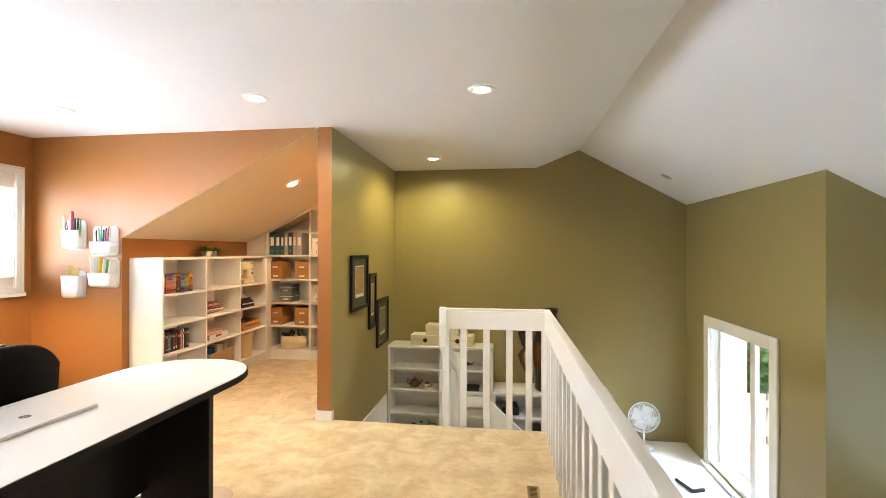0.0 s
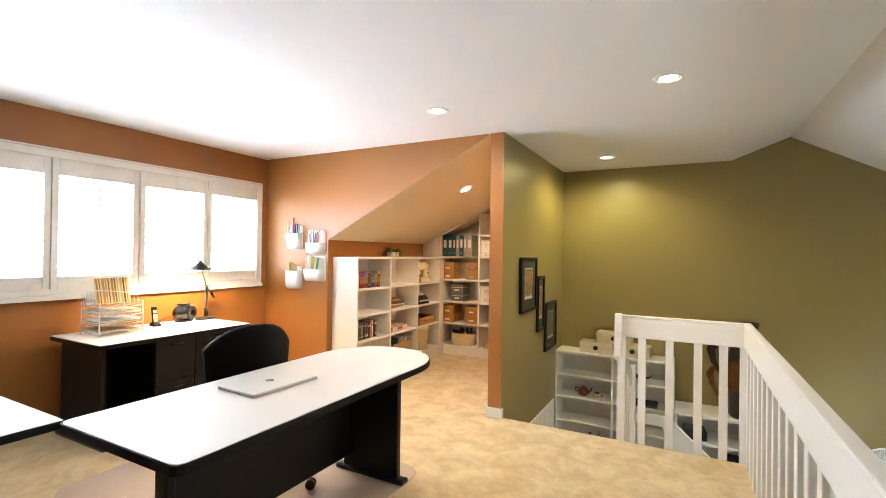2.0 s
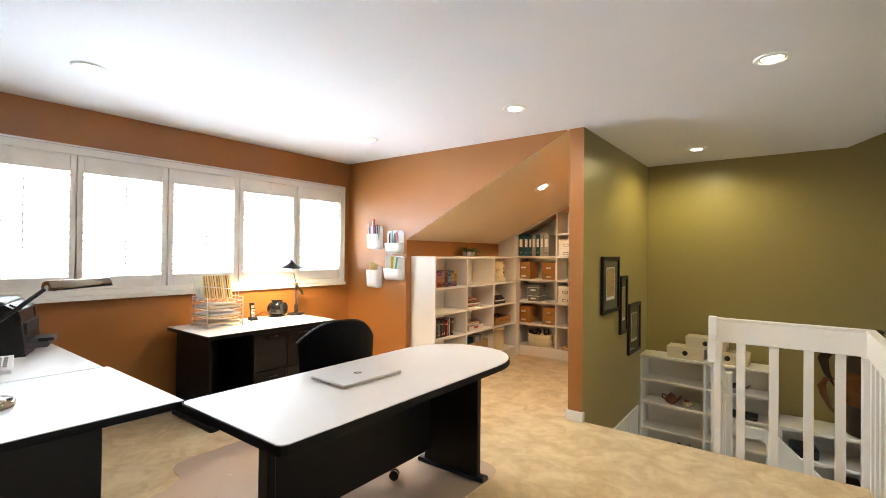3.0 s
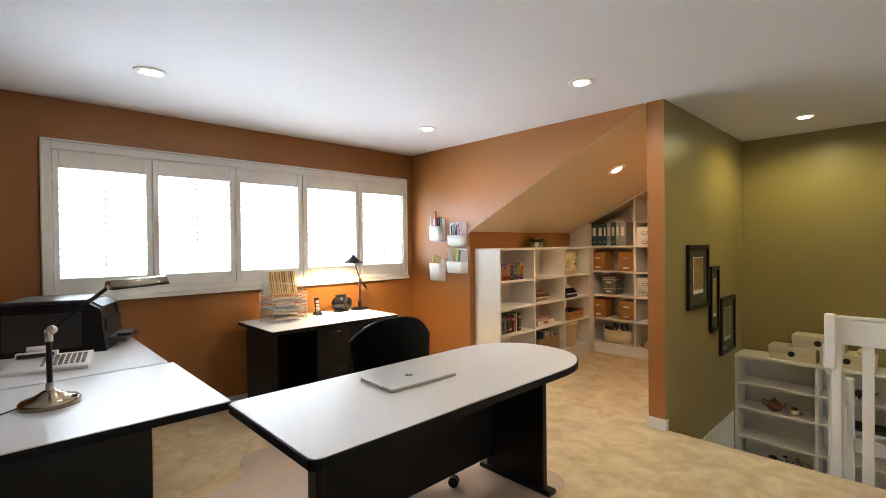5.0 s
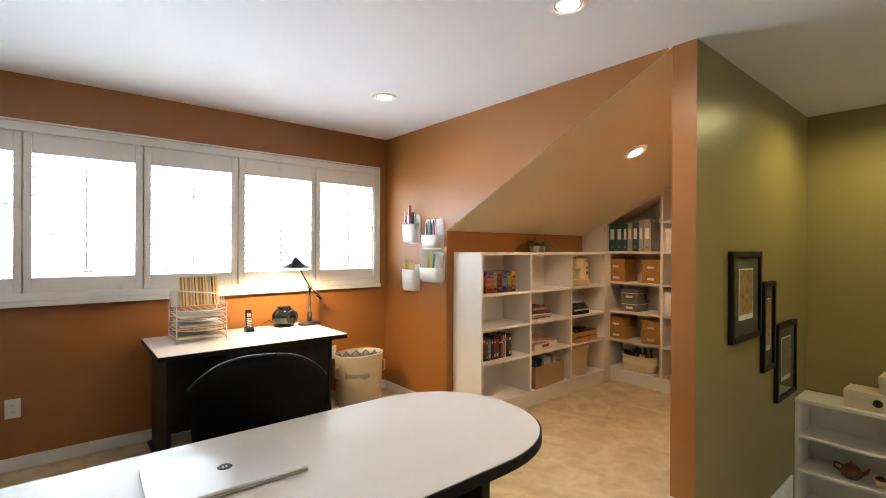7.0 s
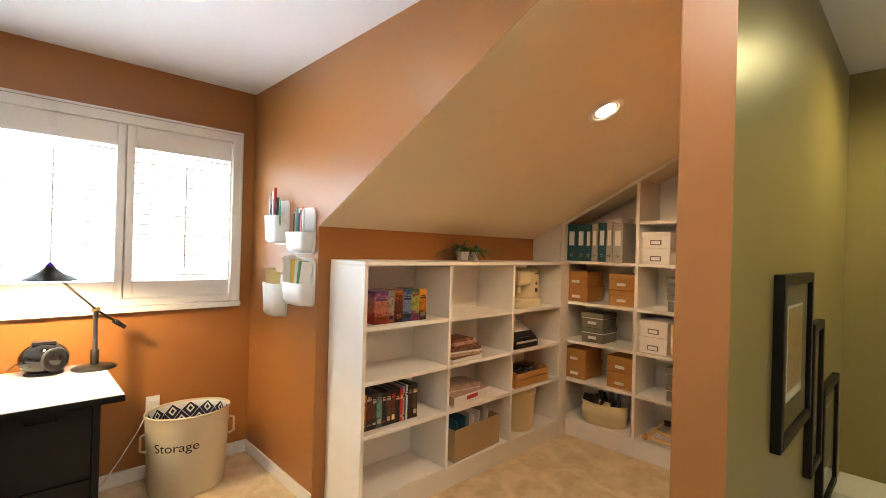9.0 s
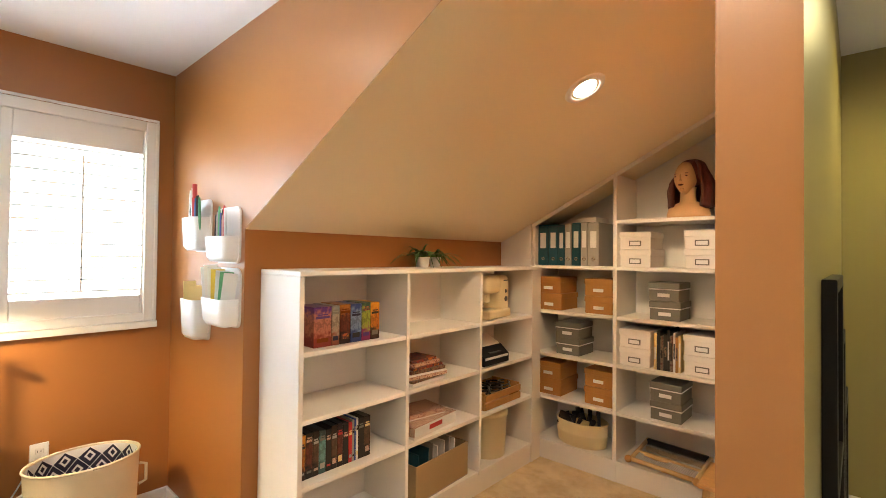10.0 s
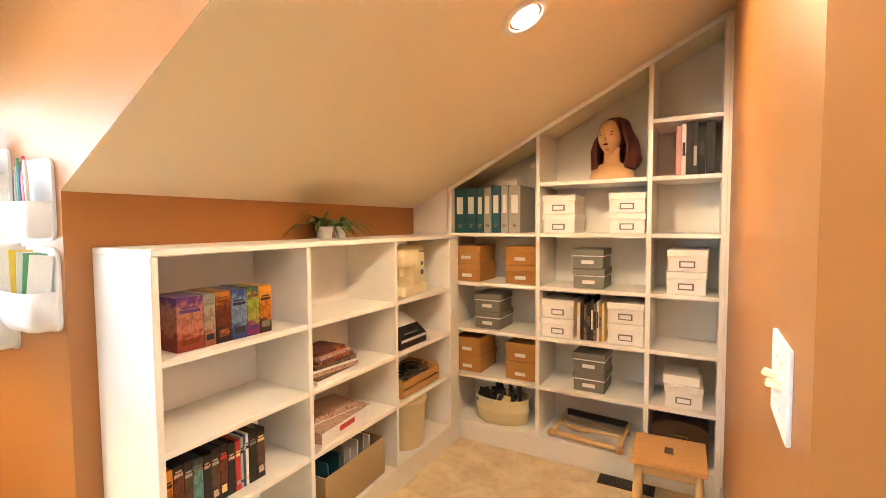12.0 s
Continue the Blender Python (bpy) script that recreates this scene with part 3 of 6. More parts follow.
def shrub(at, r, h, count):
    ob = thing("shrub", "leafy green garden shrub behind the fence", "shrub", at)
    trunk = bmesh.new()
    tube(trunk, [(0, 0, 0), (0.05, 0.02, h * 0.4), (0.0, 0.1, h * 0.8)], [0.08, 0.06, 0.02], 8)
    for k in range(6):
        an = k * 1.05
        tube(trunk, [(0.03, 0.02, h * 0.3), (r * 0.5 * math.cos(an), r * 0.5 * math.sin(an), h * 0.6), (r * 0.8 * math.cos(an), r * 0.8 * math.sin(an), h * 0.85)], [0.04, 0.025, 0.01], 6)
    part("trunk", trunk, DARKWOOD, ob)
    rnd = random.Random(5)
    verts, faces = [], []
    for k in range(count):
        a, e, q = rnd.uniform(0, math.tau), rnd.uniform(-0.6, 1), rnd.uniform(0.55, 1.0) ** 0.5
        wob = 1 + 0.25 * math.sin(3 * a + 1) * math.cos(4 * e)
        c = Vector((r * q * wob * math.cos(a) * math.cos(e), r * q * wob * math.sin(a) * math.cos(e), h * 0.6 + h * 0.45 * q * math.sin(e)))
        u = Vector((rnd.gauss(0, 1), rnd.gauss(0, 1), rnd.gauss(0, 1))).normalized()
        w = u.orthogonal().normalized()
        s = rnd.uniform(0.05, 0.09)
        i = len(verts)
        verts += [c - u * s, c + w * s * 0.5, c + u * s, c - w * s * 0.5]
        faces.append((i, i + 1, i + 2, i + 3))
    me = bpy.data.meshes.new("crown")
    me.from_pydata(verts, [], faces)
    me.materials.append(LEAF)
    cr = new("crown", me)
    cr.parent = ob
    tagged(cr, kind="stuff")
    return ob


s1 = shrub((XR + 1.9, 8.2, -1.6), 1.1, 2.5, 5000)
copy_thing(s1, pose(XR + 4.0, 8.7, -1.6, 0, 0, 80))

# ---------- stairs and rails ----------
stairs = thing("staircase", "carpeted stairs going down to the lower level", "stairs", (0, YF, 0))
for k in range(6):
    z = -(k + 1) * 0.186
    part("step", B(XP1 + 0.002, -0.40, k * 0.25 - 0.02, (k + 1) * 0.25, ZL, z, bevel=0.012, seg=2), CARPET, stairs)
part("stringer", prism(bmesh.new(), [(0.0, -0.02), (1.55, -1.17), (1.55, -1.29), (0.0, -0.30)], "x", -0.398, -0.36), TRIM, stairs, "white painted stringer board")

rail = thing("balustrade", "white painted timber balustrade with flat balusters", "railing", (0, 0, 0))
RX, RY = 0.455, 3.585
part("top_rail", B(-0.37, RX + 0.02, RY - 0.02, RY + 0.02, 0.765, 0.912, bevel=0.006, seg=2), TRIM, rail)
part("top_rail", B(RX - 0.02, RX + 0.02, YS, RY - 0.02, 0.765, 0.912, bevel=0.006, seg=2), TRIM, rail)
part("cap", B(-0.375, RX + 0.024, RY - 0.024, RY + 0.024, 0.913, 0.930, bevel=0.006, seg=2), TRIM, rail)
part("cap", B(RX - 0.024, RX + 0.024, YS, RY - 0.025, 0.913, 0.930, bevel=0.006, seg=2), TRIM, rail)
part("newel_post", B(-0.385, -0.335, RY - 0.012 - 0.05, RY - 0.022, 0.62, 0.942, bevel=0.005), TRIM, rail)
part("newel_post", B(-0.36, -0.31, RY - 0.02, RY + 0.03, -0.25, 0.766, bevel=0.005), TRIM, rail)
part("corner_post", B(RX - 0.04, RX + 0.04, RY - 0.04, RY + 0.04, -0.25, 0.766, bevel=0.005), TRIM, rail)
bal = mesh_of("baluster", B(-0.026, 0.026, -0.011, 0.011, -0.2, 0.767, bevel=0.003), TRIM)
for x in (-0.198, -0.015, 0.165, 0.318):
    shared("baluster", bal, rail, pose(x, RY + 0.0, 0))
for k in range(35):
    shared("baluster", bal, rail, pose(RX, 3.472 - 0.168 * k, 0, 0, 0, 90))
hand = thing("stair_rail", "white painted stair rail with flat balusters", "railing", (0, 0, 0))
part("hand_board", prism(bmesh.new(), [(RY + 0.02, 0.75), (4.60, 0.28), (4.60, 0.14), (RY + 0.02, 0.61)], "x", -0.40, -0.36), TRIM, hand)
part("newel_post", B(-0.425, -0.335, 4.60, 4.69, -1.29, 0.33, bevel=0.006), TRIM, hand)
for k in range(5):
    y = 3.77 + k * 0.18
    part("baluster", B(-0.391, -0.369, y - 0.032, y + 0.032, -0.02 - (y - YF) * 0.742, 0.625 - (y - RY) * 0.463), TRIM, hand)

lower_rail = thing("lower_stair_rail", "white painted rail and solid sloping side of the lower flight", "railing", (0, 4.60, 0))
part("top_rail", B(-0.334, -0.10, 0.0, 0.045, -0.205, -0.108, bevel=0.008, seg=2), TRIM, lower_rail)
part("rail_bend", prism(bmesh.new(), [(-0.10, -0.205), (-0.10, -0.110), (-0.055, -0.122), (-0.03, -0.15), (-0.022, -0.20), (-0.022, -0.34), (-0.085, -0.34), (-0.085, -0.245)], "y", 0.002, 0.043), TRIM, lower_rail)
part("post", B(-0.085, -0.022, 0.0, 0.045, ZL, -0.34, bevel=0.004), TRIM, lower_rail)
part("side_panel", prism(bmesh.new(), [(-0.021, -0.14), (0.72, -0.80), (1.10, -1.14), (1.10, ZL), (-0.021, ZL)], "y", 0.006, 0.039), TRIM, lower_rail)
part("kerb_rail", B(-0.334, -0.086, 0.012, 0.034, -0.52, -0.46, bevel=0.004), TRIM, lower_rail)

# white boarding on the lower part of the partition
board_wall = thing("wainscot", "white vertical tongue-and-groove boarding", "panelling", (XP1, 3.7, 0))
plank = mesh_of("plank", B(0.001, 0.014, 0.004, 0.096, ZL, -0.29, bevel=0.004), TRIM)
for k in range(15):
    shared("plank", plank, board_wall, pose(0, k * 0.1, 0))
# ---------- ceiling fittings ----------
def downlight(at, tilt=0.0, lit=True):
    ob = thing("recessed_downlight", "round recessed downlight with a white trim ring" + (", lit" if lit else ", unlit"), "ceiling light", at, group="ceiling downlights")
    ob.matrix_basis = pose(*at, 0, tilt, 0)
    ring = lathe(bmesh.new(), [(0.058, -0.002), (0.062, -0.009), (0.082, -0.006), (0.086, 0.0), (0.086, 0.002)], 32, close=False)
    part("trim_ring", ring, TRIM, ob)
    part("lamp", lathe(bmesh.new(), [(0.001, -0.014), (0.024, -0.013), (0.042, -0.009), (0.049, -0.002)], 28, close=False), BULB if lit else GREYCARD, ob, "lit lamp" if lit else "unlit lamp")
    part("reflector", lathe(bmesh.new(), [(0.048, -0.001), (0.054, -0.0016), (0.060, -0.004)], 28, close=False), BRASS, ob, "brassy reflector cone")
    return ob


for sx, sy, sz, watts, cone in SPOTS:
    downlight((sx, sy, sz))
downlight((-2.03, 4.36, alcove_z(-2.03)), -math.degrees(math.atan(SLOPE)))
downlight((1.78, 4.95, vault_z(1.78)), math.degrees(math.atan(0.557)), lit=False)


# ---------- desks ----------
DZ = 0.742


def round_end(y0, y1, x0, x1, ry, n=24, r=0.03):
    """Outline of a desktop with one rounded end at y1."""
    cx, rx, cy = (x0 + x1) / 2, (x1 - x0) / 2, y1 - ry
    pts = [(x0, y0 + r), (x0 + r * 0.3, y0 + r * 0.3), (x0 + r, y0), (x1 - r, y0), (x1 - r * 0.3, y0 + r * 0.3), (x1, y0 + r)]
    for k in range(n + 1):
        a = math.pi * k / n
        pts.append((cx + rx * math.copysign(abs(math.cos(a)) ** 0.9, math.cos(a)), cy + ry * math.sin(a) ** 0.9 if a < math.pi else cy))
    return pts


desk = thing("office_desk", "white topped desk with black edge, black panels and a rounded end", "desk", (0, 0, 0))
X0, X1, Y0, Y1 = -1.930, -1.216, 0.70, 2.455
part("desktop", prism(bmesh.new(), round_end(Y0 + 0.006, Y1 - 0.006, X0 + 0.006, X1 - 0.006, 0.40), "z", DZ - 0.01, DZ), LAMINATE, desk)
part("edge_band", prism(bmesh.new(), round_end(Y0, Y1, X0, X1, 0.40), "z", DZ - 0.034, DZ - 0.003), EDGE, desk, "black rubber edge")
for yy, lx0, lx1 in ((1.02, -1.835, -1.755), (2.19, -1.825, -1.42)):
    leg = part("leg_panel", B(lx0, lx1, yy - 0.02, yy + 0.02, 0.03, DZ - 0.034, bevel=0.004), BLACKLAM, desk)
    part("foot", B(lx0 - 0.05, lx1 + 0.05, yy - 0.035, yy + 0.035, 0.0, 0.032, bevel=0.012, seg=2), BLACKPL, leg)
part("modesty_panel", B(-1.80, -1.78, 1.04, 2.17, 0.095, DZ - 0.034, bevel=0.002), BLACKLAM, desk)
part("leg_return", B(-1.62, -1.60, 2.21, 2.30, 0.2, DZ - 0.034), BLACKLAM, desk)


def side_table(x0, x1, y1, legs, label):
    ob = thing("office_table", label, "table", (0, 0, 0), group="tables along the side")
    y0 = -0.15
    part("tabletop", B(x0 + 0.006, x1 - 0.006, y0 + 0.006, y1 - 0.006, DZ - 0.01, DZ, bevel=0.002), LAMINATE, ob)
    part("edge_band", B(x0, x1, y0, y1, DZ - 0.034, DZ - 0.003, bevel=0.008, seg=2), EDGE, ob, "black rubber edge")
    for lx in legs:
        leg = part("leg_panel", B(lx - 0.02, lx + 0.02, y0 + 0.12, y1 - 0.28, 0.03, DZ - 0.034, bevel=0.004), BLACKLAM, ob)
        part("foot", B(lx - 0.035, lx + 0.035, y0 + 0.06, y1 - 0.22, 0, 0.032, bevel=0.012, seg=2), BLACKPL, leg)
    part("modesty_panel", B(x0 + 0.1, x1 - 0.1, y0 + 0.1, y0 + 0.118, 0.3, DZ - 0.034), BLACKLAM, ob)
    return ob


side_table(-2.83, -1.936, 0.732, (-1.99, -2.74), "white topped black table beside the desk")
side_table(-4.02, -2.834, 0.712, (-2.95, -3.90), "white topped black table under the printer")

CZ = 0.728
cred = thing("credenza", "black office credenza with a white top and drawers", "cabinet", (0, 0, 0))
cx0, cx1, cy0, cy1 = -4.04, -3.34, 1.50, 2.69
part("worktop", B(cx0, cx1 - 0.004, cy0 + 0.004, cy1 - 0.004, CZ - 0.01, CZ, bevel=0.002), LAMINATE, cred)
part("edge_band", B(cx0, cx1, cy0, cy1, CZ - 0.034, CZ - 0.003, bevel=0.008, seg=2), EDGE, cred, "black rubber edge")
part("side_panel", B(cx0 + 0.04, cx1 - 0.10, cy0 + 0.06, cy0 + 0.085, 0.03, CZ - 0.034), BLACKLAM, cred)
part("side_panel", B(cx0 + 0.04, cx1 - 0.10, cy1 - 0.10, cy1 - 0.075, 0.0, CZ - 0.034), BLACKLAM, cred)
part("back_panel", B(cx0 + 0.04, cx0 + 0.058, cy0 + 0.085, cy1 - 0.10, 0.05, CZ - 0.034), BLACKLAM, cred)
part("foot", B(cx0 + 0.02, cx1 - 0.02, cy0 + 0.035, cy0 + 0.105, 0.0, 0.032, bevel=0.012, seg=2), BLACKPL, cred)
part("pedestal", B(cx0 + 0.06, cx1 - 0.12, 1.92, cy1 - 0.10, 0.0, CZ - 0.036), BLACKLAM, cred)
for yy0, yy1 in ((1.925, 2.235), (2.24, cy1 - 0.105)):
    for z0, z1 in ((0.03, 0.352), (0.356, 0.688)):
        d = part("drawer", B(cx1 - 0.12, cx1 - 0.102, yy0, yy1, z0, z1, bevel=0.003), BLACKLAM, cred)
        c = (yy0 + yy1) / 2
        part("handle", tube(bmesh.new(), [(cx1 - 0.102, c - 0.05, z1 - 0.05), (cx1 - 0.085, c - 0.045, z1 - 0.05), (cx1 - 0.085, c + 0.045, z1 - 0.05), (cx1 - 0.102, c + 0.05, z1 - 0.05)], 0.004, 8), BLACKPL, d)

# ---------- chair and mat ----------
mat_pts = []
for k in range(40):
    a = k * math.tau / 40
    mat_pts.append((-2.215 + 0.845 * math.copysign(abs(math.cos(a)) ** 0.18, math.cos(a)), 1.76 + 0.66 * math.copysign(abs(math.sin(a)) ** 0.18, math.sin(a))))
bm = prism(bmesh.new(), mat_pts, "z", 0.001, 0.006)
prism(bm, [(-2.90, 1.2), (-2.80, 1.07), (-2.745, 0.98), (-2.72, 0.86), (-2.69, 0.74), (-2.45, 0.70), (-1.95, 0.72), (-1.75, 0.78), (-1.64, 0.90), (-1.60, 1.05), (-1.60, 1.2)], "z", 0.0012, 0.0058)
single("chair_mat", bm, MATPL, "frosted vinyl chair mat lying on the carpet", "floor mat")

chair = thing("office_chair", "black fabric swivel office chair pushed under the desk", "chair", (-2.185, 1.69, 0.006), -14)
# local +x faces the desk's far side; the back stands at local +x
back = bmesh.new()
N, M = 14, 12
grid = [[[None] * (M + 1) for _ in range(N + 1)] for _ in range(2)]
for s in range(2):
    for i in range(N + 1):
        for j in range(M + 1):
            u, v = i / N * 2 - 1, j / M
            half = 0.245 * (1 - 0.10 * (1 - v)) 
            y = u * half
            top = 0.955 - 0.125 * abs(u) ** 2.6
            z = 0.50 + (top - 0.50) * v
            bulge = 0.035 * (1 - u * u) * (1 - (2 * v - 1) ** 4) + 0.012
            x = 0.10 * u * u + (bulge if s else -bulge * 0.8) + 0.02 * v
            grid[s][i][j] = back.verts.new((-x, y, z))
for s in range(2):
    for i in range(N):
        for j in range(M):
            q = (grid[s][i][j], grid[s][i + 1][j], grid[s][i + 1][j + 1], grid[s][i][j + 1])
            back.faces.new(q if s else q[::-1]).smooth = True
rim = [(i, 0) for i in range(N + 1)] + [(N, j) for j in range(1, M + 1)] + [(i, M) for i in range(N - 1, -1, -1)] + [(0, j) for j in range(M - 1, 0, -1)]
for (a, b), (c, d) in zip(rim, rim[1:] + rim[:1]):
    back.faces.new((grid[0][a][b], grid[0][c][d], grid[1][c][d], grid[1][a][b])).smooth = True
bmesh.ops.recalc_face_normals(back, faces=back.faces)
bmesh.ops.translate(back, verts=back.verts, vec=(0.20, 0, 0))
bk = part("backrest", back, BLACKFAB, chair)
part("piping", tube(bmesh.new(), [(0.20 - 0.10 * u * u - 0.005 - 0.02 , u * 0.247, 0.958 - 0.125 * abs(u) ** 2.6) for u in [k / 10 - 1 for k in range(21)]], 0.005, 6), BLACKPL, bk)
seat = B(-0.26, 0.22, -0.25, 0.25, 0.43, 0.505, bevel=0.035, seg=3)
for f in seat.faces:
    f.smooth = True
part("seat", seat, BLACKFAB, chair)
part("back_bracket", tube(bmesh.new(), [(0.05, 0, 0.42), (0.20, 0, 0.41), (0.24, 0, 0.50), (0.215, 0, 0.62)], 0.018, 8), BLACKPL, chair)
HX, HY = 0.060, 0.028
part("stem", tube(bmesh.new(), [(HX, HY, 0.10), (HX, HY, 0.25), (HX, HY, 0.251), (HX, HY, 0.43)], [0.028, 0.028, 0.018, 0.018], 14), BLACKPL, chair)
for k in range(5):
    a = math.radians(k * 72 + 44)
    c, s = math.cos(a), math.sin(a)
    arm = part("base_arm", tube(bmesh.new(), [(HX + 0.02 * c, HY + 0.02 * s, 0.12), (HX + 0.18 * c, HY + 0.18 * s, 0.112), (HX + 0.30 * c, HY + 0.30 * s, 0.092), (HX + 0.345 * c, HY + 0.345 * s, 0.078)], [0.026, 0.022, 0.018, 0.013], 10), CHROME, chair)
    part("castor_pin", tube(bmesh.new(), [(HX + 0.34 * c, HY + 0.34 * s, 0.045), (HX + 0.34 * c, HY + 0.34 * s, 0.078)], 0.006, 8), CHROME, arm)
    for off in (-0.013, 0.013):
        part("castor", tube(bmesh.new(), [(HX + 0.35 * c - (off - 0.009) * s, HY + 0.35 * s + (off - 0.009) * c, 0.028), (HX + 0.35 * c - (off + 0.009) * s, HY + 0.35 * s + (off + 0.009) * c, 0.028)], 0.028, 16), BLACKPL, arm)
for sgn in (-1, 1):
    part("lever", tube(bmesh.new(), [(0.0, sgn * 0.1, 0.42), (0.02, sgn * 0.29, 0.42)], 0.006, 8), BLACKPL, chair)

# ---------- on the desk ----------
laptop = thing("laptop", "closed silver laptop lying on the desk", "laptop", (-1.655, 1.425, DZ), -2)
part("base", B(-0.125, 0.125, -0.185, 0.185, 0.002, 0.010, bevel=0.003, seg=2), NICKEL, laptop)
part("lid", B(-0.125, 0.125, -0.185, 0.185, 0.0105, 0.0185, bevel=0.003, seg=2), SILVER, laptop)
part("badge", lathe(bmesh.new(), [(0.008, 0.0187), (0.019, 0.0191), (0.0195, 0.0187)], 24, close=False), GREYPL, laptop, "round dark badge")
part("badge_bar", B(-0.008, 0.008, -0.002, 0.002, 0.0186, 0.0190), GREYPL, laptop)
for k in range(4):
    part("rubber_foot", lathe(bmesh.new(), [(0.008, 0), (0.008, 0.0022)], 10, at=((-0.1, 0.1)[k % 2], (-0.16, 0.16)[k // 2], 0)), BLACKPL, laptop)

# ---------- on the tables: printer, adding machine, lamp ----------
pr = thing("printer", "black inkjet printer with an open paper tray", "printer", (-3.674, 0.429, DZ), -21)
pr.scale = (1, 1, 1.17)
part("body", prism(bmesh.new(), [(-0.36, 0.0), (0.16, 0.0), (0.13, 0.22), (0.07, 0.255), (-0.36, 0.255)], "x", -0.22, 0.20), BLACKPL, pr)
part("lid", B(-0.215, 0.195, -0.35, 0.06, 0.256, 0.272, bevel=0.005), GREYPL, pr)
part("output_slot", B(-0.17, 0.15, 0.12, 0.155, 0.10, 0.16), INK, pr)
part("paper_tray", B(-0.16, 0.13, 0.12, 0.25, 0.03, 0.062, bevel=0.005), GREYPL, pr)
part("tray_guide", B(0.02, 0.13, 0.20, 0.275, 0.062, 0.078, bevel=0.004), BLACKPL, pr)
part("control_panel", prism(bmesh.new(), [(0.075, 0.252), (0.128, 0.222), (0.134, 0.228), (0.080, 0.259)], "x", -0.15, 0.15), GREYPL, pr)
part("side_panel", B(0.2005, 0.206, -0.33, 0.04, 0.03, 0.21, bevel=0.002), GREYPL, pr)
part("lid_lip", B(-0.21, 0.19, 0.06, 0.068, 0.257, 0.268, bevel=0.002), GREYCARD, pr)
part("side_seam", B(0.2005, 0.2035, -0.36, 0.10, 0.218, 0.224), INK, pr)

calc = thing("adding_machine", "white desk adding machine with a paper roll", "calculator", (-3.165, 0.235, DZ), 78)
part("body", prism(bmesh.new(), [(-0.125, 0.004), (-0.115, 0.0), (0.125, 0.0), (0.125, 0.05), (0.06, 0.055), (-0.115, 0.024), (-0.125, 0.018)], "x", -0.17, 0.17), WHITEPL, calc)
turned_body = prism(bmesh.new(), [(0.03, 0.055), (0.10, 0.055), (0.10, 0.075), (0.05, 0.08)], "x", -0.15, 0.02)
part("display_hood", turned_body, WHITEPL, calc)
part("display", B(-0.14, 0.01, 0.026, 0.031, 0.056, 0.076), INK, calc)
key = mesh_of("key", B(-0.008, 0.008, -0.007, 0.007, 0, 0.009, bevel=0.002), GREYCARD)
for i in range(8):
    for j in range(5):
        shared("key", key, calc, pose(-0.02 + i * 0.0235, -0.085 + j * 0.028, 0.0305 + j * 0.005, 10, 0, 0))
part("paper_roll", tube(bmesh.new(), [(-0.11, 0.085, 0.088), (-0.03, 0.085, 0.088)], 0.018, 14), PAPER, calc)

tl = thing("task_lamp", "nickel and black adjustable desk lamp", "desk lamp", (-2.42, 0.19, DZ), 0)
part("base", lathe(bmesh.new(), [(0.098, 0.0), (0.100, 0.018), (0.092, 0.026), (0.06, 0.034), (0.035, 0.05), (0.018, 0.06)], 32), LAMPMETAL, tl)
part("switch", B(0.03, 0.045, 0.065, 0.085, 0.026, 0.034, bevel=0.002), BLACKPL, tl)
part("collar", tube(bmesh.new(), [(0, 0, 0.055), (0, 0, 0.09)], 0.014, 14), NICKEL, tl)
part("stem", tube(bmesh.new(), [(0, 0, 0.085), (0, 0, 0.27)], 0.010, 14), BLACKPL, tl)
part("joint", ball(tube(bmesh.new(), [(0, 0, 0.255), (0, 0, 0.30)], 0.014, 12), (0, 0.01, 0.30), 0.018, 0.018, 0.018), NICKEL, tl)
arm = part("arm", tube(bmesh.new(), [(0, 0.01, 0.30), (-0.05, 0.12, 0.385), (-0.085, 0.20, 0.445)], [0.005, 0.009, 0.009], 10), BLACKPL, tl)
part("joint", ball(bmesh.new(), (-0.09, 0.212, 0.452), 0.012, 0.012, 0.012), NICKEL, tl)
hd = bmesh.new()
pts = []
for k in range(13):
    a = math.pi * k / 12
    pts.append((0.056 * math.cos(a), 0.036 * math.sin(a)))
prism(hd, pts, "y", 0.0, 0.23)
for f in hd.faces:
    f.smooth = len(f.verts) == 4
head = part("shade", turned(hd, pose(-0.10, 0.21, 0.444, 3, 0, 6)), LAMPMETAL, tl, "half-round nickel shade")
part("shade_rim", turned(B(-0.058, 0.058, 0.0, 0.232, -0.004, 0.001, bevel=0.001), pose(-0.10, 0.21, 0.444, 3, 0, 6)), BLACKPL, head)
part("tube_lamp", tube(bmesh.new(), [(-0.102, 0.23, 0.448), (-0.12, 0.41, 0.456)], 0.008, 10), WHITEPL, head)
part("cord", tube(bmesh.new(), [(0.0, -0.09, 0.01), (0.05, -0.16, 0.006), (0.16, -0.24, 0.006), (0.30, -0.30, 0.006)], 0.003, 6), BLACKPL, tl)

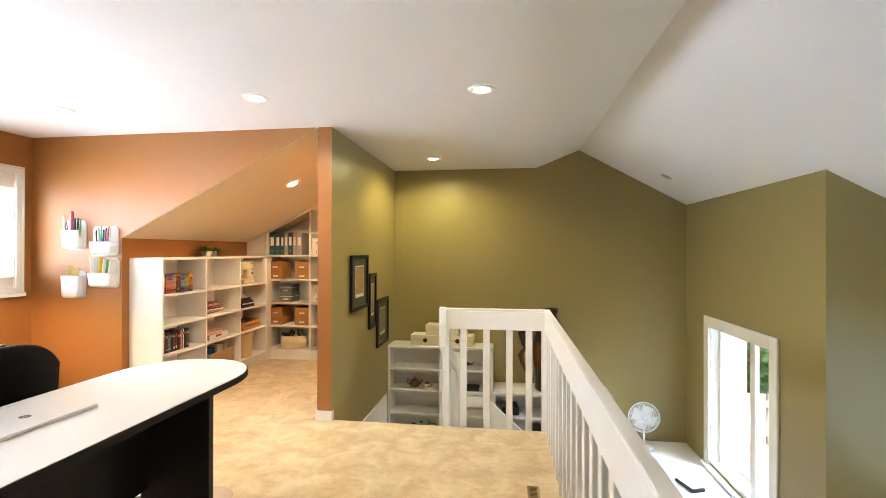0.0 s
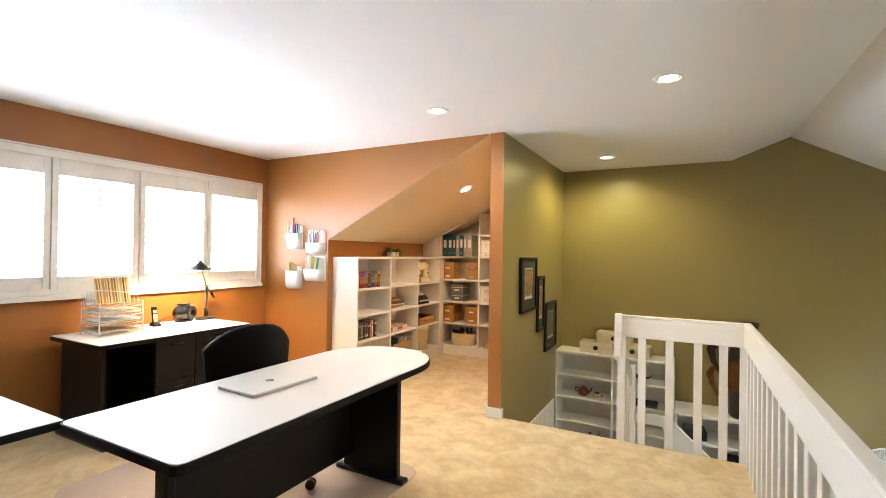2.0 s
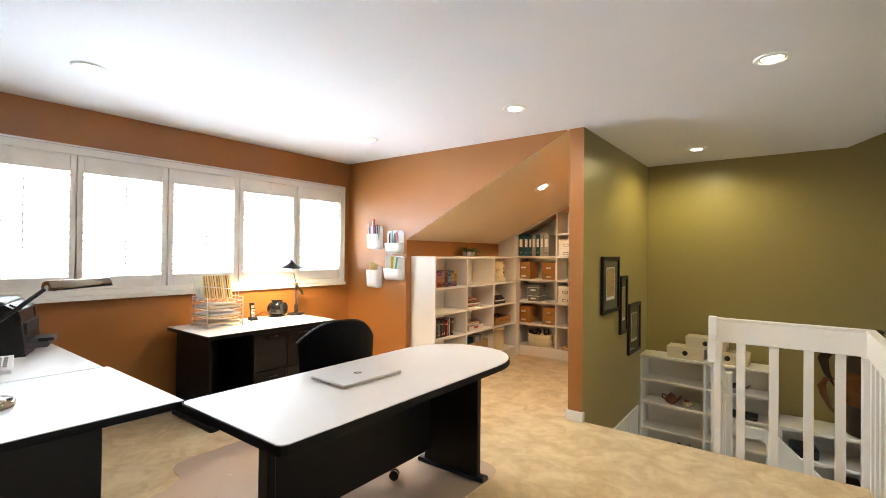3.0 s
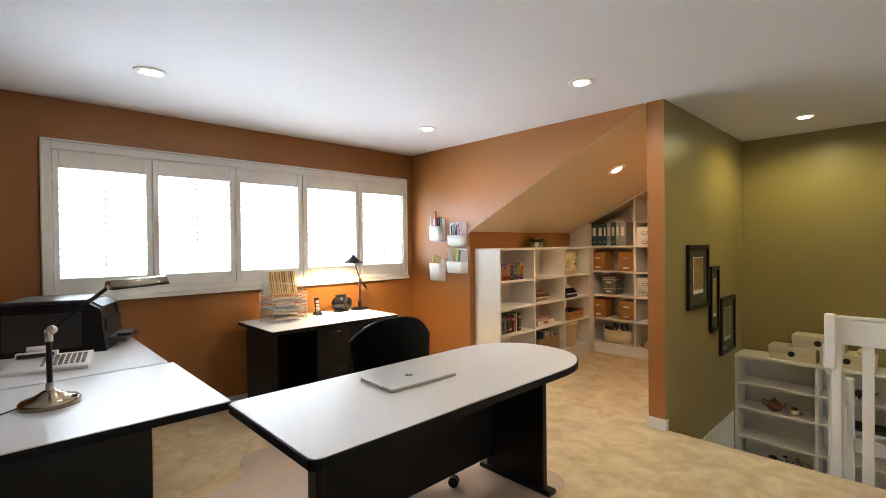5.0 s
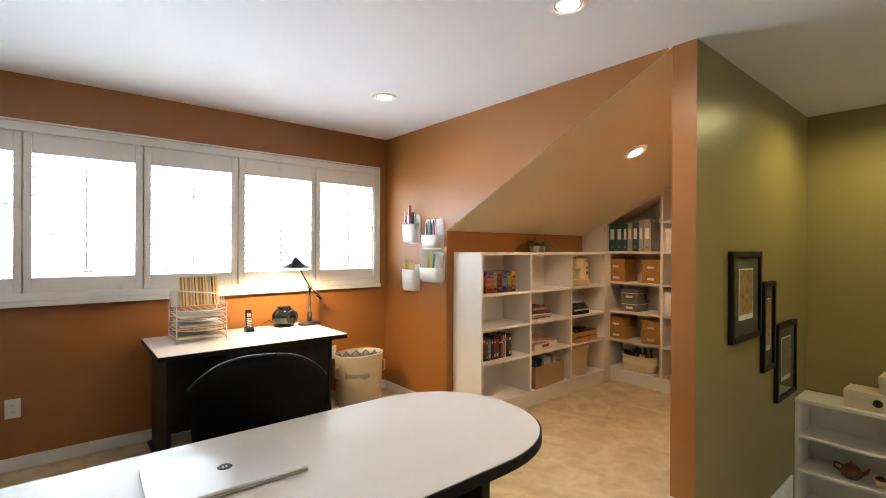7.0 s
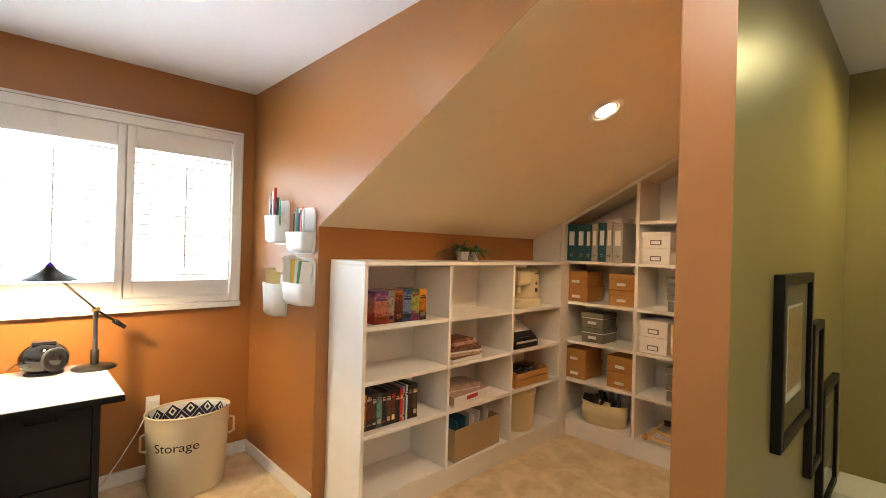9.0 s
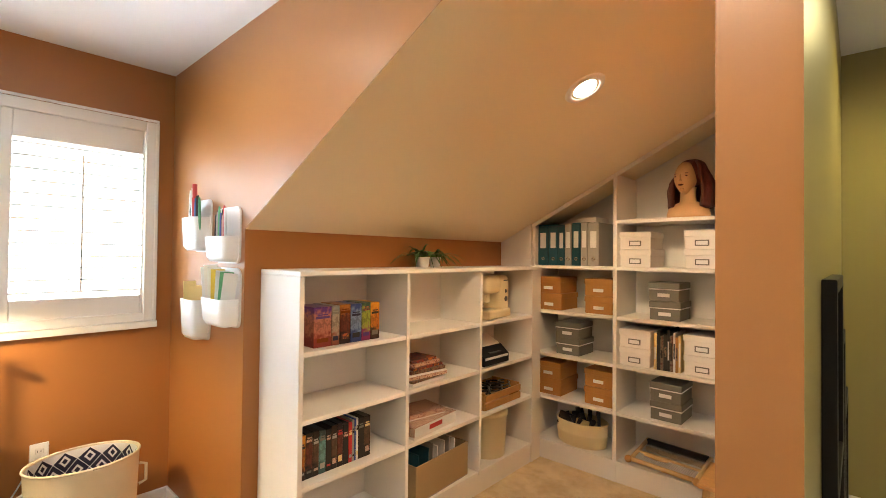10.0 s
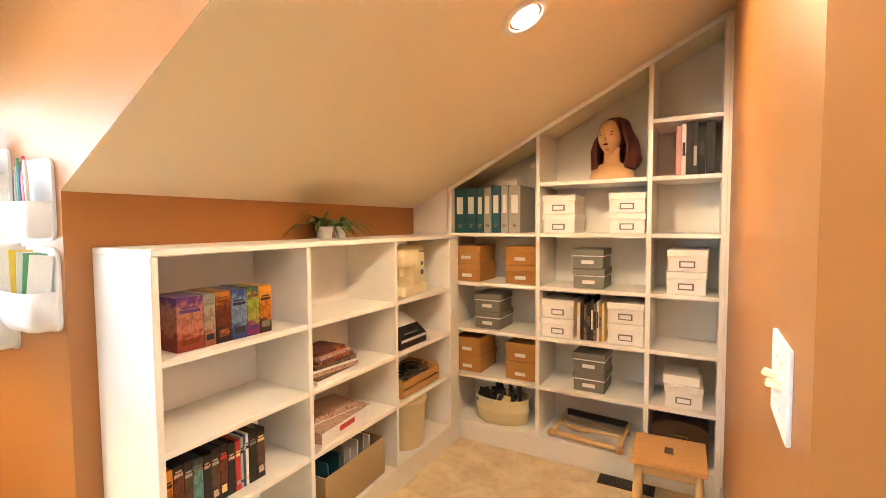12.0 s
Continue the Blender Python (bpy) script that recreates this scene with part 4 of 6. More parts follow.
# ---------- on the credenza ----------
rack = thing("letter_tray_stack", "wire letter trays with papers and a striped folder", "letter tray", (-3.80, 1.80, CZ), 0)
WIRE = material("clear acrylic and white wire", (0.74, 0.74, 0.74), 0.2, vary=0.03, bump=0)
for x in (-0.13, 0.13):
    for y in (-0.15, 0.15):
        part("post", tube(bmesh.new(), [(x, y, 0), (x, y, 0.25)], 0.004, 8), WIRE, rack)
for k in range(4):
    z = 0.02 + k * 0.065
    t = part("tray", tube(bmesh.new(), [(-0.13, -0.15, z), (0.13, -0.15, z), (0.13, -0.05, z - 0.012), (0.13, 0.05, z - 0.012), (0.13, 0.15, z), (-0.13, 0.15, z), (-0.13, -0.15, z)], 0.0035, 6), WIRE, rack)
    part("tray_rim", tube(bmesh.new(), [(0.13, -0.15, z + 0.03), (-0.13, -0.15, z + 0.03), (-0.13, 0.15, z + 0.03), (0.13, 0.15, z + 0.03)], 0.003, 6), WIRE, t)
    for j in range(7):
        yy = -0.13 + j * 0.0433
        part("wire", tube(bmesh.new(), [(-0.13, yy, z), (0.13, yy, z - 0.004)], 0.0018, 5), WIRE, t)
    if k < 3:
        for j in range(3 + k):
            part("paper_sheaf", turned(B(-0.12, 0.125, -0.135, 0.13, 0, 0.005), pose(random.uniform(-0.004, 0.01), random.uniform(-0.006, 0.006), z + 0.006 + j * 0.0062, 0, 0, random.uniform(-2, 2))), [PAPER, MANILA, GREYCARD, PAPER][(j + k) % 4], t)
fold = part("folder", turned(B(-0.006, 0.006, -0.12, 0.12, 0, 0.20), pose(-0.02, 0.02, 0.225, 0, -14, 4)), MANILA, rack, "striped folder")
for k in range(11):
    part("stripe", turned(B(0.0062, 0.0072, -0.118 + k * 0.0215, -0.118 + k * 0.0215 + (0.012, 0.007, 0.016)[k % 3], 0.002, 0.198), pose(-0.02, 0.02, 0.225, 0, -14, 4)), [TANCARD, SLATE, OAK, GREYCARD, TERRACOTTA][k % 5], fold)
for k in range(4):
    part("sorter_divider", tube(bmesh.new(), [(-0.10 + k * 0.055, -0.15, 0.225), (-0.115 + k * 0.055, -0.15, 0.31 + 0.01 * k), (-0.115 + k * 0.055, 0.0 - 0.08, 0.33), (-0.115 + k * 0.055, 0.15, 0.30), (-0.10 + k * 0.055, 0.15, 0.225)], 0.003, 6), WIRE, rack)
part("envelopes", turned(B(-0.004, 0.004, -0.13, -0.02, 0, 0.19), pose(-0.06, -0.02, 0.225, 0, -16, 0)), PAPER, rack)

ph = thing("cordless_phone", "black and silver cordless phone standing in its cradle", "telephone", (-3.86, 2.155, CZ), 0)
part("cradle", prism(bmesh.new(), [(-0.03, 0), (0.035, 0), (0.03, 0.018), (0.0, 0.035), (-0.028, 0.03)], "y", -0.03, 0.03), BLACKPL, ph)
hs = part("handset", turned(B(-0.011, 0.011, -0.022, 0.022, 0, 0.15, bevel=0.008, seg=2), pose(0.002, 0, 0.012, 0, -10, 0)), BLACKPL, ph)
part("keypad", turned(B(0.0112, 0.0125, -0.017, 0.017, 0.02, 0.085), pose(0.002, 0, 0.012, 0, -10, 0)), SILVER, hs)
part("screen", turned(B(0.0112, 0.0122, -0.015, 0.015, 0.095, 0.122), pose(0.002, 0, 0.012, 0, -10, 0)), GREYCARD, hs)
kk = mesh_of("key", B(0, 0.0014, -0.004, 0.004, -0.003, 0.003), GREYPL)
for i in range(3):
    for j in range(5):
        shared("key", kk, hs, pose(0.002, 0, 0.012, 0, -10, 0) @ pose(0.0125, -0.011 + i * 0.011, 0.027 + j * 0.0125))

cr_ = thing("clock_radio", "round glossy black clock radio", "radio", (-3.925, 2.445, CZ), 0)
body = ball(bmesh.new(), (0, 0, 0.076), 0.078, 0.098, 0.080, 28, 18)
for v in body.verts:
    v.co.z = max(0.010, v.co.z)
part("body", body, GLOSSBLACK, cr_)
spk = part("speaker", turned(lathe(bmesh.new(), [(0.052, -0.02), (0.056, 0.0), (0.050, 0.006), (0.044, 0.002), (0.012, -0.002), (0.010, 0.001)], 32), pose(0.066, 0.038, 0.078, 0, 90, 24)), BLACKPL, cr_, "round dark speaker")
part("speaker_ring", turned(lathe(bmesh.new(), [(0.055, 0.0), (0.058, 0.004), (0.054, 0.0065)], 32, close=False), pose(0.066, 0.038, 0.078, 0, 90, 24)), GREYPL, spk)
part("disc_lid", turned(B(0.060, 0.072, -0.038, 0.006, 0.040, 0.062, bevel=0.008, seg=3), pose(0, -0.03, 0.01, 0, 0, -24)), STEEL, cr_, "smoked silver panel")
part("foot_ring", lathe(bmesh.new(), [(0.060, 0), (0.062, 0.008), (0.058, 0.012)], 28, sy=1.25), BLACKPL, cr_)
part("handle", B(-0.03, 0.03, -0.05, 0.045, 0.148, 0.160, bevel=0.005, seg=3), BLACKPL, cr_)
part("cord", tube(bmesh.new(), [(-0.04, -0.05, 0.01), (-0.06, -0.1, 0.05), (-0.10, -0.11, 0.03), (-0.16, -0.13, 0.004)], 0.003, 6), BLACKPL, cr_)

dl = thing("desk_lamp", "bronze desk lamp with a wide conical shade, lit", "desk lamp", (-3.895, 2.64, CZ), 0)
part("base", lathe(bmesh.new(), [(0.085, 0), (0.088, 0.012), (0.07, 0.02), (0.02, 0.026)], 32, sx=0.8, sy=1.1), LAMPBLACK, dl)
part("stem", tube(bmesh.new(), [(0, 0, 0.02), (0, 0, 0.10), (0, 0, 0.101), (0, 0, 0.30)], [0.019, 0.019, 0.011, 0.011], 14), LAMPBLACK, dl)
part("collar", tube(bmesh.new(), [(0, -0.018, 0.305), (0, 0.018, 0.305)], 0.012, 12), BRASS, dl)
part("arm", tube(bmesh.new(), [(-0.055, 0.10, 0.222), (0.0, 0.0, 0.305), (0.185, -0.185, 0.505)], 0.0055, 8), LAMPBLACK, dl)
part("counterweight", tube(bmesh.new(), [(-0.075, 0.135, 0.193), (-0.045, 0.085, 0.234)], 0.013, 12), LAMPBLACK, dl)
sh = part("shade", lathe(bmesh.new(), [(0.105, -0.04), (0.045, -0.005), (0.018, 0.02), (0.012, 0.024), (0.016, 0.017), (0.043, -0.008), (0.102, -0.042), (0.105, -0.04)], 28, at=(0.195, -0.195, 0.515), close=False), LAMPBLACK, dl, "wide conical metal shade")
part("bulb", ball(bmesh.new(), (0.195, -0.195, 0.497), 0.014, 0.014, 0.018, 12, 8), BULB, sh, "lit bulb")
part("finial", lathe(bmesh.new(), [(0.02, 0), (0.008, 0.018), (0.002, 0.022)], 12, at=(0.195, -0.195, 0.535)), material("violet glass finial", (0.10, 0.02, 0.35), 0.15), sh)

# ---------- storage basket, outlets ----------
bas = thing("storage_basket", "cream canvas basket with navy patterned lining, lettered Storage", "basket", (-3.85, 3.075, 0), 0)
bx, by = 0.165, 0.215
wall = lathe(bmesh.new(), [(0.86, 0.0), (0.90, 0.012), (0.96, 0.2), (1.0, 0.43), (1.0, 0.44), (0.975, 0.44), (0.97, 0.43), (0.93, 0.2), (0.86, 0.02)], 48, sx=bx, sy=by)
part("body", wall, CANVAS, bas)
part("piping", tube(bmesh.new(), [(bx * math.cos(k * math.tau / 48), by * math.sin(k * math.tau / 48), 0.441) for k in range(49)], 0.006, 6), CANVAS, bas)
lining = lathe(bmesh.new(), [(0.955, 0.436), (0.93, 0.3), (0.90, 0.15)], 48, sx=bx, sy=by, close=False)
lin = part("lining", lining, PAPER, bas, "white and navy diamond lining")
pat = bmesh.new()
for row in range(4):
    for k in range(13):
        a0 = (k + 0.5 * (row % 2)) * math.tau / 13
        zc = 0.395 - row * 0.055
        for r0, r1 in ((0.50, 0.98), (0.0, 0.26)):
            q = []
            for ring in (r1, r0):
                for c in range(4):
                    an = a0 + ring * 0.235 * (1, 0, -1, 0)[c]
                    zz = zc + ring * 0.054 * (0, 1, 0, -1)[c]
                    zz = min(zz, 0.434)
                    q.append(pat.verts.new((bx * (0.93 - (0.436 - zz) * 0.15) * math.cos(an), by * (0.938 - (0.436 - zz) * 0.15) * math.sin(an), zz)))
            for c in range(4):
                pat.faces.new((q[c], q[(c + 1) % 4], q[4 + (c + 1) % 4], q[4 + c]))
part("diamond_print", pat, NAVY, lin, "navy diamond print")
for sgn in (-1, 1):
    part("handle", tube(bmesh.new(), [(0.03, sgn * by * 0.99, 0.36), (0.03, sgn * (by + 0.025), 0.35), (0.03, sgn * (by + 0.025), 0.27), (0.03, sgn * by * 0.98, 0.26)], 0.007, 8), CANVAS, bas)
txt = lettering("Storage", 0.068, 0.001)
for v in txt.verts:
    an = (v.co.x) / 0.185 - math.radians(28)
    zz = 0.285 + v.co.y
    rr = 0.957 + 0.043 * (zz - 0.2) / 0.24 + 0.006 + v.co.z
    v.co = Vector((bx * rr * math.cos(an), by * rr * math.sin(an), zz))
part("lettering", txt, INK, bas, "black lettering Storage")


def outlet(at, turn, gang=1, label="white wall outlet with two sockets"):
    ob = thing("wall_outlet", label, "outlet", at, turn, group="wall outlets")
    part("plate", B(0, 0.006, -0.036, 0.036, -0.058, 0.058, bevel=0.003), WHITEPL, ob)
    for z in (-0.02, 0.02):
        so = part("socket", B(0.006, 0.009, -0.016, 0.016, z - 0.014, z + 0.014, bevel=0.003), WHITEPL, ob)
        for y in (-0.006, 0.006):
            part("slot", B(0.009, 0.0095, y - 0.0012, y + 0.0012, z - 0.004, z + 0.006), INK, so)
    return ob


outlet((XW, 0.86, 0.375), 0)
outlet((XW, 2.945, 0.42), 0)
single("power_cord", tube(bmesh.new(), [(XW + 0.02, 2.92, 0.40), (XW + 0.06, 2.86, 0.30), (XW + 0.05, 2.78, 0.16), (XW + 0.08, 2.70, 0.06), (XW + 0.1, 2.60, 0.02)], 0.004, 6), WHITEPL, "white power cord hanging from the outlet", "cable")


# ---------- wall organisers on the cheek wall ----------
def organiser(x0, x1, z0, z1, pocket, depth, label, contents):
    ob = thing("wall_organiser", label, "organiser", ((x0 + x1) / 2, YC, z0), 0, group="white wall organisers")
    w, h = (x1 - x0) / 2, z1 - z0
    pl = []
    for k in range(24):
        a = k * math.tau / 24
        pl.append((w * math.copysign(abs(math.cos(a)) ** 0.25, math.cos(a)), h / 2 + h / 2 * math.copysign(abs(math.sin(a)) ** 0.25, math.sin(a))))
    part("back_plate", prism(bmesh.new(), pl, "y", -0.009, -0.001), WHITEPL, ob)
    pk = bmesh.new()
    pw = w * 0.92
    ring = lambda s, z, d: [(-pw * s, -0.009, z), (-pw * s * 0.98, -d * 0.8, z), (-pw * s * 0.7, -d, z), (pw * s * 0.7, -d, z), (pw * s * 0.98, -d * 0.8, z), (pw * s, -0.009, z)]
    rings = [ring(0.84, 0.008, depth * 0.75), ring(0.95, 0.03, depth * 0.9), ring(1.0, pocket, depth), ring(0.94, pocket - 0.001, depth - 0.006), ring(0.86, 0.02, depth * 0.8)]
    vs = [[pk.verts.new(p) for p in r] for r in rings]
    for a, b in zip(vs, vs[1:]):
        for i in range(5):
            pk.faces.new((a[i], a[i + 1], b[i + 1], b[i])).smooth = True
    pk.faces.new(vs[0][::-1])
    pk.faces.new(vs[-1])
    bmesh.ops.recalc_face_normals(pk, faces=pk.faces)
    part("pocket", pk, WHITEPL, ob)
    for kind, dx, hh, tilt, m in contents:
        if kind == "pen":
            p = part("pen", turned(tube(bmesh.new(), [(0, 0, 0), (0, 0, hh * 0.86), (0, 0, hh)], [0.0062, 0.0062, 0.004], 8), pose(dx, -depth * 0.55, 0.025, tilt * 0.5, tilt, 0)), m, ob)
        elif kind == "card":
            part("folder", turned(B(-0.028, 0.028, -0.005, 0.005, 0, hh, bevel=0.001), pose(dx, -depth * 0.55, 0.02, 6, tilt, 68)), m, ob)
        elif kind == "tube":
            part("marker", turned(tube(bmesh.new(), [(0, 0, 0), (0, 0, hh * 0.78), (0, 0, hh * 0.79), (0, 0, hh)], [0.014, 0.014, 0.011, 0.011], 12), pose(dx, -depth * 0.5, 0.025, 2, tilt, 0)), m, ob)
        else:
            part("scissors", tube(tube(bmesh.new(), [(dx, -depth * 0.5, hh * 0.5), (dx + 0.02, -depth * 0.5, hh * 0.9), (dx + 0.035, -depth * 0.5, hh * 0.75), (dx + 0.01, -depth * 0.5, hh * 0.5)], 0.004, 6), [(dx, -depth * 0.5, hh * 0.5), (dx - 0.02, -depth * 0.5, hh * 0.9), (dx - 0.035, -depth * 0.5, hh * 0.75), (dx, -depth * 0.5, hh * 0.5)], 0.004, 6), m, ob)
    return ob


pens = [("pen", -0.05 + 0.02 * k, 0.20 + 0.016 * (k % 3), -6 + 3 * k, (INK, GREYPL, GREENP, BLUEP, INK, REDP)[k]) for k in range(6)]
organiser(-3.735, -3.535, 1.395, 1.655, 0.17, 0.085, "white wall organiser holding scissors and markers", [("tube", -0.02, 0.29, 4, WHITEPL), ("tube", 0.0, 0.31, 2, REDP), ("pen", -0.075, 0.29, -5, WHITEPL), ("scissors", -0.04, 0.27, 0, GREYPL), ("pen", 0.05, 0.25, 6, INK), ("pen", 0.07, 0.24, 9, GREENP), ("pen", 0.03, 0.25, 3, INK), ("pen", 0.015, 0.24, 5, BLUEP)])
organiser(-3.46, -3.215, 1.345, 1.60, 0.12, 0.08, "white wall organiser full of pens", pens + [("pen", 0.06, 0.22, 10, WHITEPL), ("pen", -0.03, 0.21, -2, GREYCARD), ("pen", 0.0, 0.2, -5, INK), ("pen", 0.035, 0.19, 7, PINKP)])
organiser(-3.735, -3.535, 0.965, 1.215, 0.20, 0.085, "white wall organiser with manila envelopes", [("card", -0.02, 0.27, -2, MANILA), ("card", 0.01, 0.25, 2, MANILA)])
organiser(-3.47, -3.205, 1.06, 1.325, 0.13, 0.09, "white wall organiser with notebooks and folders", [("card", -0.07, 0.25, -4, PAPER), ("card", -0.02, 0.25, -2, PAPER), ("card", -0.045, 0.26, -3, WHITECARD), ("card", 0.0, 0.24, 0, YELLOWP), ("card", 0.03, 0.235, 2, PAPER), ("card", 0.055, 0.23, 4, GREENP), ("card", 0.075, 0.225, 6, PAPER)])
# ---------- low bookcase ----------
low = thing("low_bookcase", "low white bookcase with three open bays against the knee wall", "bookcase", (0, 0, 0))
LX0, LX1, LY0, LY1 = XK + 0.004, -2.85, 3.572, 5.44
LZ = [0.13, 0.455, 0.722, 0.995]
LD = [LY0 + 0.0105, 4.168, 4.757, 5.335]
part("end_panel", B(LX0, LX1, LY0, LY0 + 0.022, 0, 1.30, bevel=0.002), SHELF, low)
part("end_panel", B(LX0, LX1, 5.325, 5.345, 0.0, 1.30, bevel=0.002), SHELF, low)
part("filler", B(LX0, LX1 - 0.004, 5.345, LY1, 0.0, 1.30), SHELF, low)
part("top", B(LX0, LX1 + 0.004, LY0, LY1, 1.30, 1.322, bevel=0.003), SHELF, low)
part("back_panel", B(LX0, LX0 + 0.01, LY0 + 0.022, 5.325, 0.1, 1.30), SHELF, low)
part("kick_board", B(LX1 - 0.029, LX1 - 0.008, LY0 + 0.022, 5.325, 0.0, 0.109), SHELF, low)
for y in LD[1:3]:
    part("divider", B(LX0 + 0.01, LX1, y - 0.0105, y + 0.0105, 0.11, 1.30, bevel=0.002), SHELF, low)
for i in range(3):
    for z in LZ:
        part("shelf", B(LX0 + 0.01, LX1 - 0.003, LD[i] + 0.0105, LD[i + 1] - 0.0105, z - 0.021, z, bevel=0.002), SHELF, low)

# ---------- tall bookcase under the slope ----------
tall = thing("tall_bookcase", "tall white built-in bookcase cut to the sloping ceiling", "bookcase", (0, 0, 0))
TY, TX = 5.445, [-2.915, -2.335, -1.744, -1.415]
TZ = [0.13, 0.432, 0.726, 1.022, 1.332]
part("back_panel", prism(bmesh.new(), [(TX[0], 0.1), (TX[3], 0.1), (TX[3], alcove_z(TX[3]) - 0.03), (TX[0], alcove_z(TX[0]) - 0.03)], "y", YA - 0.012, YA - 0.002), SHELF, tall)
for i, x in enumerate(TX):
    part("upright", B(x - 0.012, x + 0.012, TY, YA - 0.012, 0.0, alcove_z(x - 0.012) - 0.004, bevel=0.002), SHELF, tall)
for i in range(3):
    zs = TZ + ([1.625] if i > 0 else []) + ([1.915] if i > 1 else [])
    for z in zs:
        part("shelf", B(TX[i] + 0.012, TX[i + 1] - 0.012, TY + 0.002, YA - 0.012, z - 0.022, z, bevel=0.002), SHELF, tall)
part("kick_board", B(TX[0], TX[3], TY + 0.004, TY + 0.024, 0.0, 0.108), SHELF, tall)
part("slope_trim", prism(bmesh.new(), [(TX[0] - 0.012, alcove_z(TX[0] - 0.012) - 0.034), (TX[3] + 0.012, alcove_z(TX[3] + 0.012) - 0.034), (TX[3] + 0.012, alcove_z(TX[3] + 0.012) - 0.006), (TX[0] - 0.012, alcove_z(TX[0] - 0.012) - 0.006)], "y", TY - 0.008, TY - 0.001), SHELF, tall)
part("filler_panel", prism(bmesh.new(), [(XK + 0.002, 1.323), (TX[0] - 0.013, 1.323), (TX[0] - 0.013, alcove_z(TX[0] - 0.013) - 0.004), (XK + 0.002, alcove_z(XK + 0.002) - 0.004)], "y", 5.425, 5.44), TRIM, tall)
part("side_filler", B(TX[3] + 0.0125, XP0 - 0.001, TY + 0.003, TY + 0.02, 0.0, alcove_z(TX[3]) - 0.01), SHELF, tall)


# ---------- storage boxes ----------
def storage_box(at, w, d, h, mat, label, plate, line=None, turn=0):
    ob = thing("storage_box", label, "storage box", at, turn, group="lidded storage boxes")
    part("body", B(-w / 2 + 0.004, w / 2 - 0.004, 0.004, d - 0.004, 0, h - 0.001, bevel=0.003), mat, ob)
    lid_h = 0.036
    part("lid", B(-w / 2, w / 2, 0, d, h - lid_h, h, bevel=0.003), mat, ob)
    if line:
        part("lid_edge", B(-w / 2 - 0.001, w / 2 + 0.001, -0.001, d + 0.001, h - lid_h - 0.006, h - lid_h, bevel=0.001), line, ob)
    z = (h - lid_h) * 0.5
    hw, hz = (0.036, 0.017) if plate is HOLDER else (0.034, 0.0105)
    fr = part("label_holder", B(-hw, hw, -0.0012, 0.0035, z - hz, z + hz, bevel=0.001), plate, ob)
    part("label_card", B(-hw + 0.007, hw - 0.007, -0.002, 0.001, z - hz + 0.006, z + hz - 0.006), PAPER, fr)
    return ob


def stack(xc, w, z, hs, d, mat, label, plate, line=None):
    zz = z
    for h in hs:
        storage_box((xc + random.uniform(-0.004, 0.004), TY + 0.03 + random.uniform(0, 0.01), zz + 0.0008), w, d, h, mat, label, plate, line, random.uniform(-1.5, 1.5))
        zz += h + 0.0012


HOLDER = material("dull pewter", (0.20, 0.18, 0.16), 0.4, metal=0.6)
KL, SL, WL = "kraft brown lidded storage box on a shelf", "slate grey lidded storage box with white lid edge", "white lidded storage box with a metal label holder"
stack(-2.815, 0.195, TZ[3], (0.113, 0.113), 0.26, TANCARD, KL, WHITEPL)
stack(-2.455, 0.195, TZ[3], (0.113, 0.113), 0.26, TANCARD, KL, WHITEPL)
stack(-2.815, 0.195, TZ[1], (0.113, 0.113), 0.26, TANCARD, KL, WHITEPL)
stack(-2.455, 0.195, TZ[1], (0.113, 0.113), 0.26, TANCARD, KL, WHITEPL)
stack(-2.670, 0.178, TZ[2], (0.11, 0.11), 0.22, SLATE, SL, WHITEPL, PAPER)
stack(-2.056, 0.176, TZ[3], (0.11, 0.11), 0.22, SLATE, SL, WHITEPL, PAPER)
stack(-2.048, 0.178, TZ[1], (0.11, 0.11), 0.22, SLATE, SL, WHITEPL, PAPER)
stack(-2.228, 0.190, TZ[4], (0.108, 0.108), 0.26, WHITECARD, WL, HOLDER)
stack(-1.855, 0.185, TZ[4], (0.108, 0.108), 0.26, WHITECARD, WL, HOLDER)
stack(-2.225, 0.190, TZ[2], (0.11, 0.11), 0.26, WHITECARD, WL, HOLDER)
stack(-1.856, 0.190, TZ[2], (0.113, 0.113), 0.26, WHITECARD, WL, HOLDER)
stack(-1.570, 0.185, TZ[3], (0.113, 0.113), 0.26, WHITECARD, WL, HOLDER)
stack(-1.570, 0.180, TZ[1], (0.113,), 0.26, WHITECARD, WL, HOLDER)
single("box_lid", B(-0.085, 0.085, 0, 0.22, 0, 0.045, bevel=0.003), WHITECARD, "white box lid resting on a storage box", "box lid", (-1.585, TY + 0.05, TZ[1] + 0.115), 2)


# ---------- binders and books ----------
def binder(x, w, h, mat, z, y=TY + 0.03, d=0.27):
    ob = thing("ring_binder", "upright ring binder with a spine label", "binder", (x, y, z + 0.0008), 0, group="ring binders")
    part("cover", B(-w / 2, w / 2, 0, d, 0, h, bevel=0.004, seg=2), mat, ob)
    part("spine_label", B(-w * 0.28, w * 0.28, -0.001, 0.001, h * 0.42, h * 0.80), PAPER, ob)
    part("finger_ring", turned(lathe(bmesh.new(), [(0.006, 0), (0.011, 0.0015), (0.012, 0)], 14, close=False), pose(0, -0.0002, h * 0.16, 90, 0, 0)), CHROME, ob)


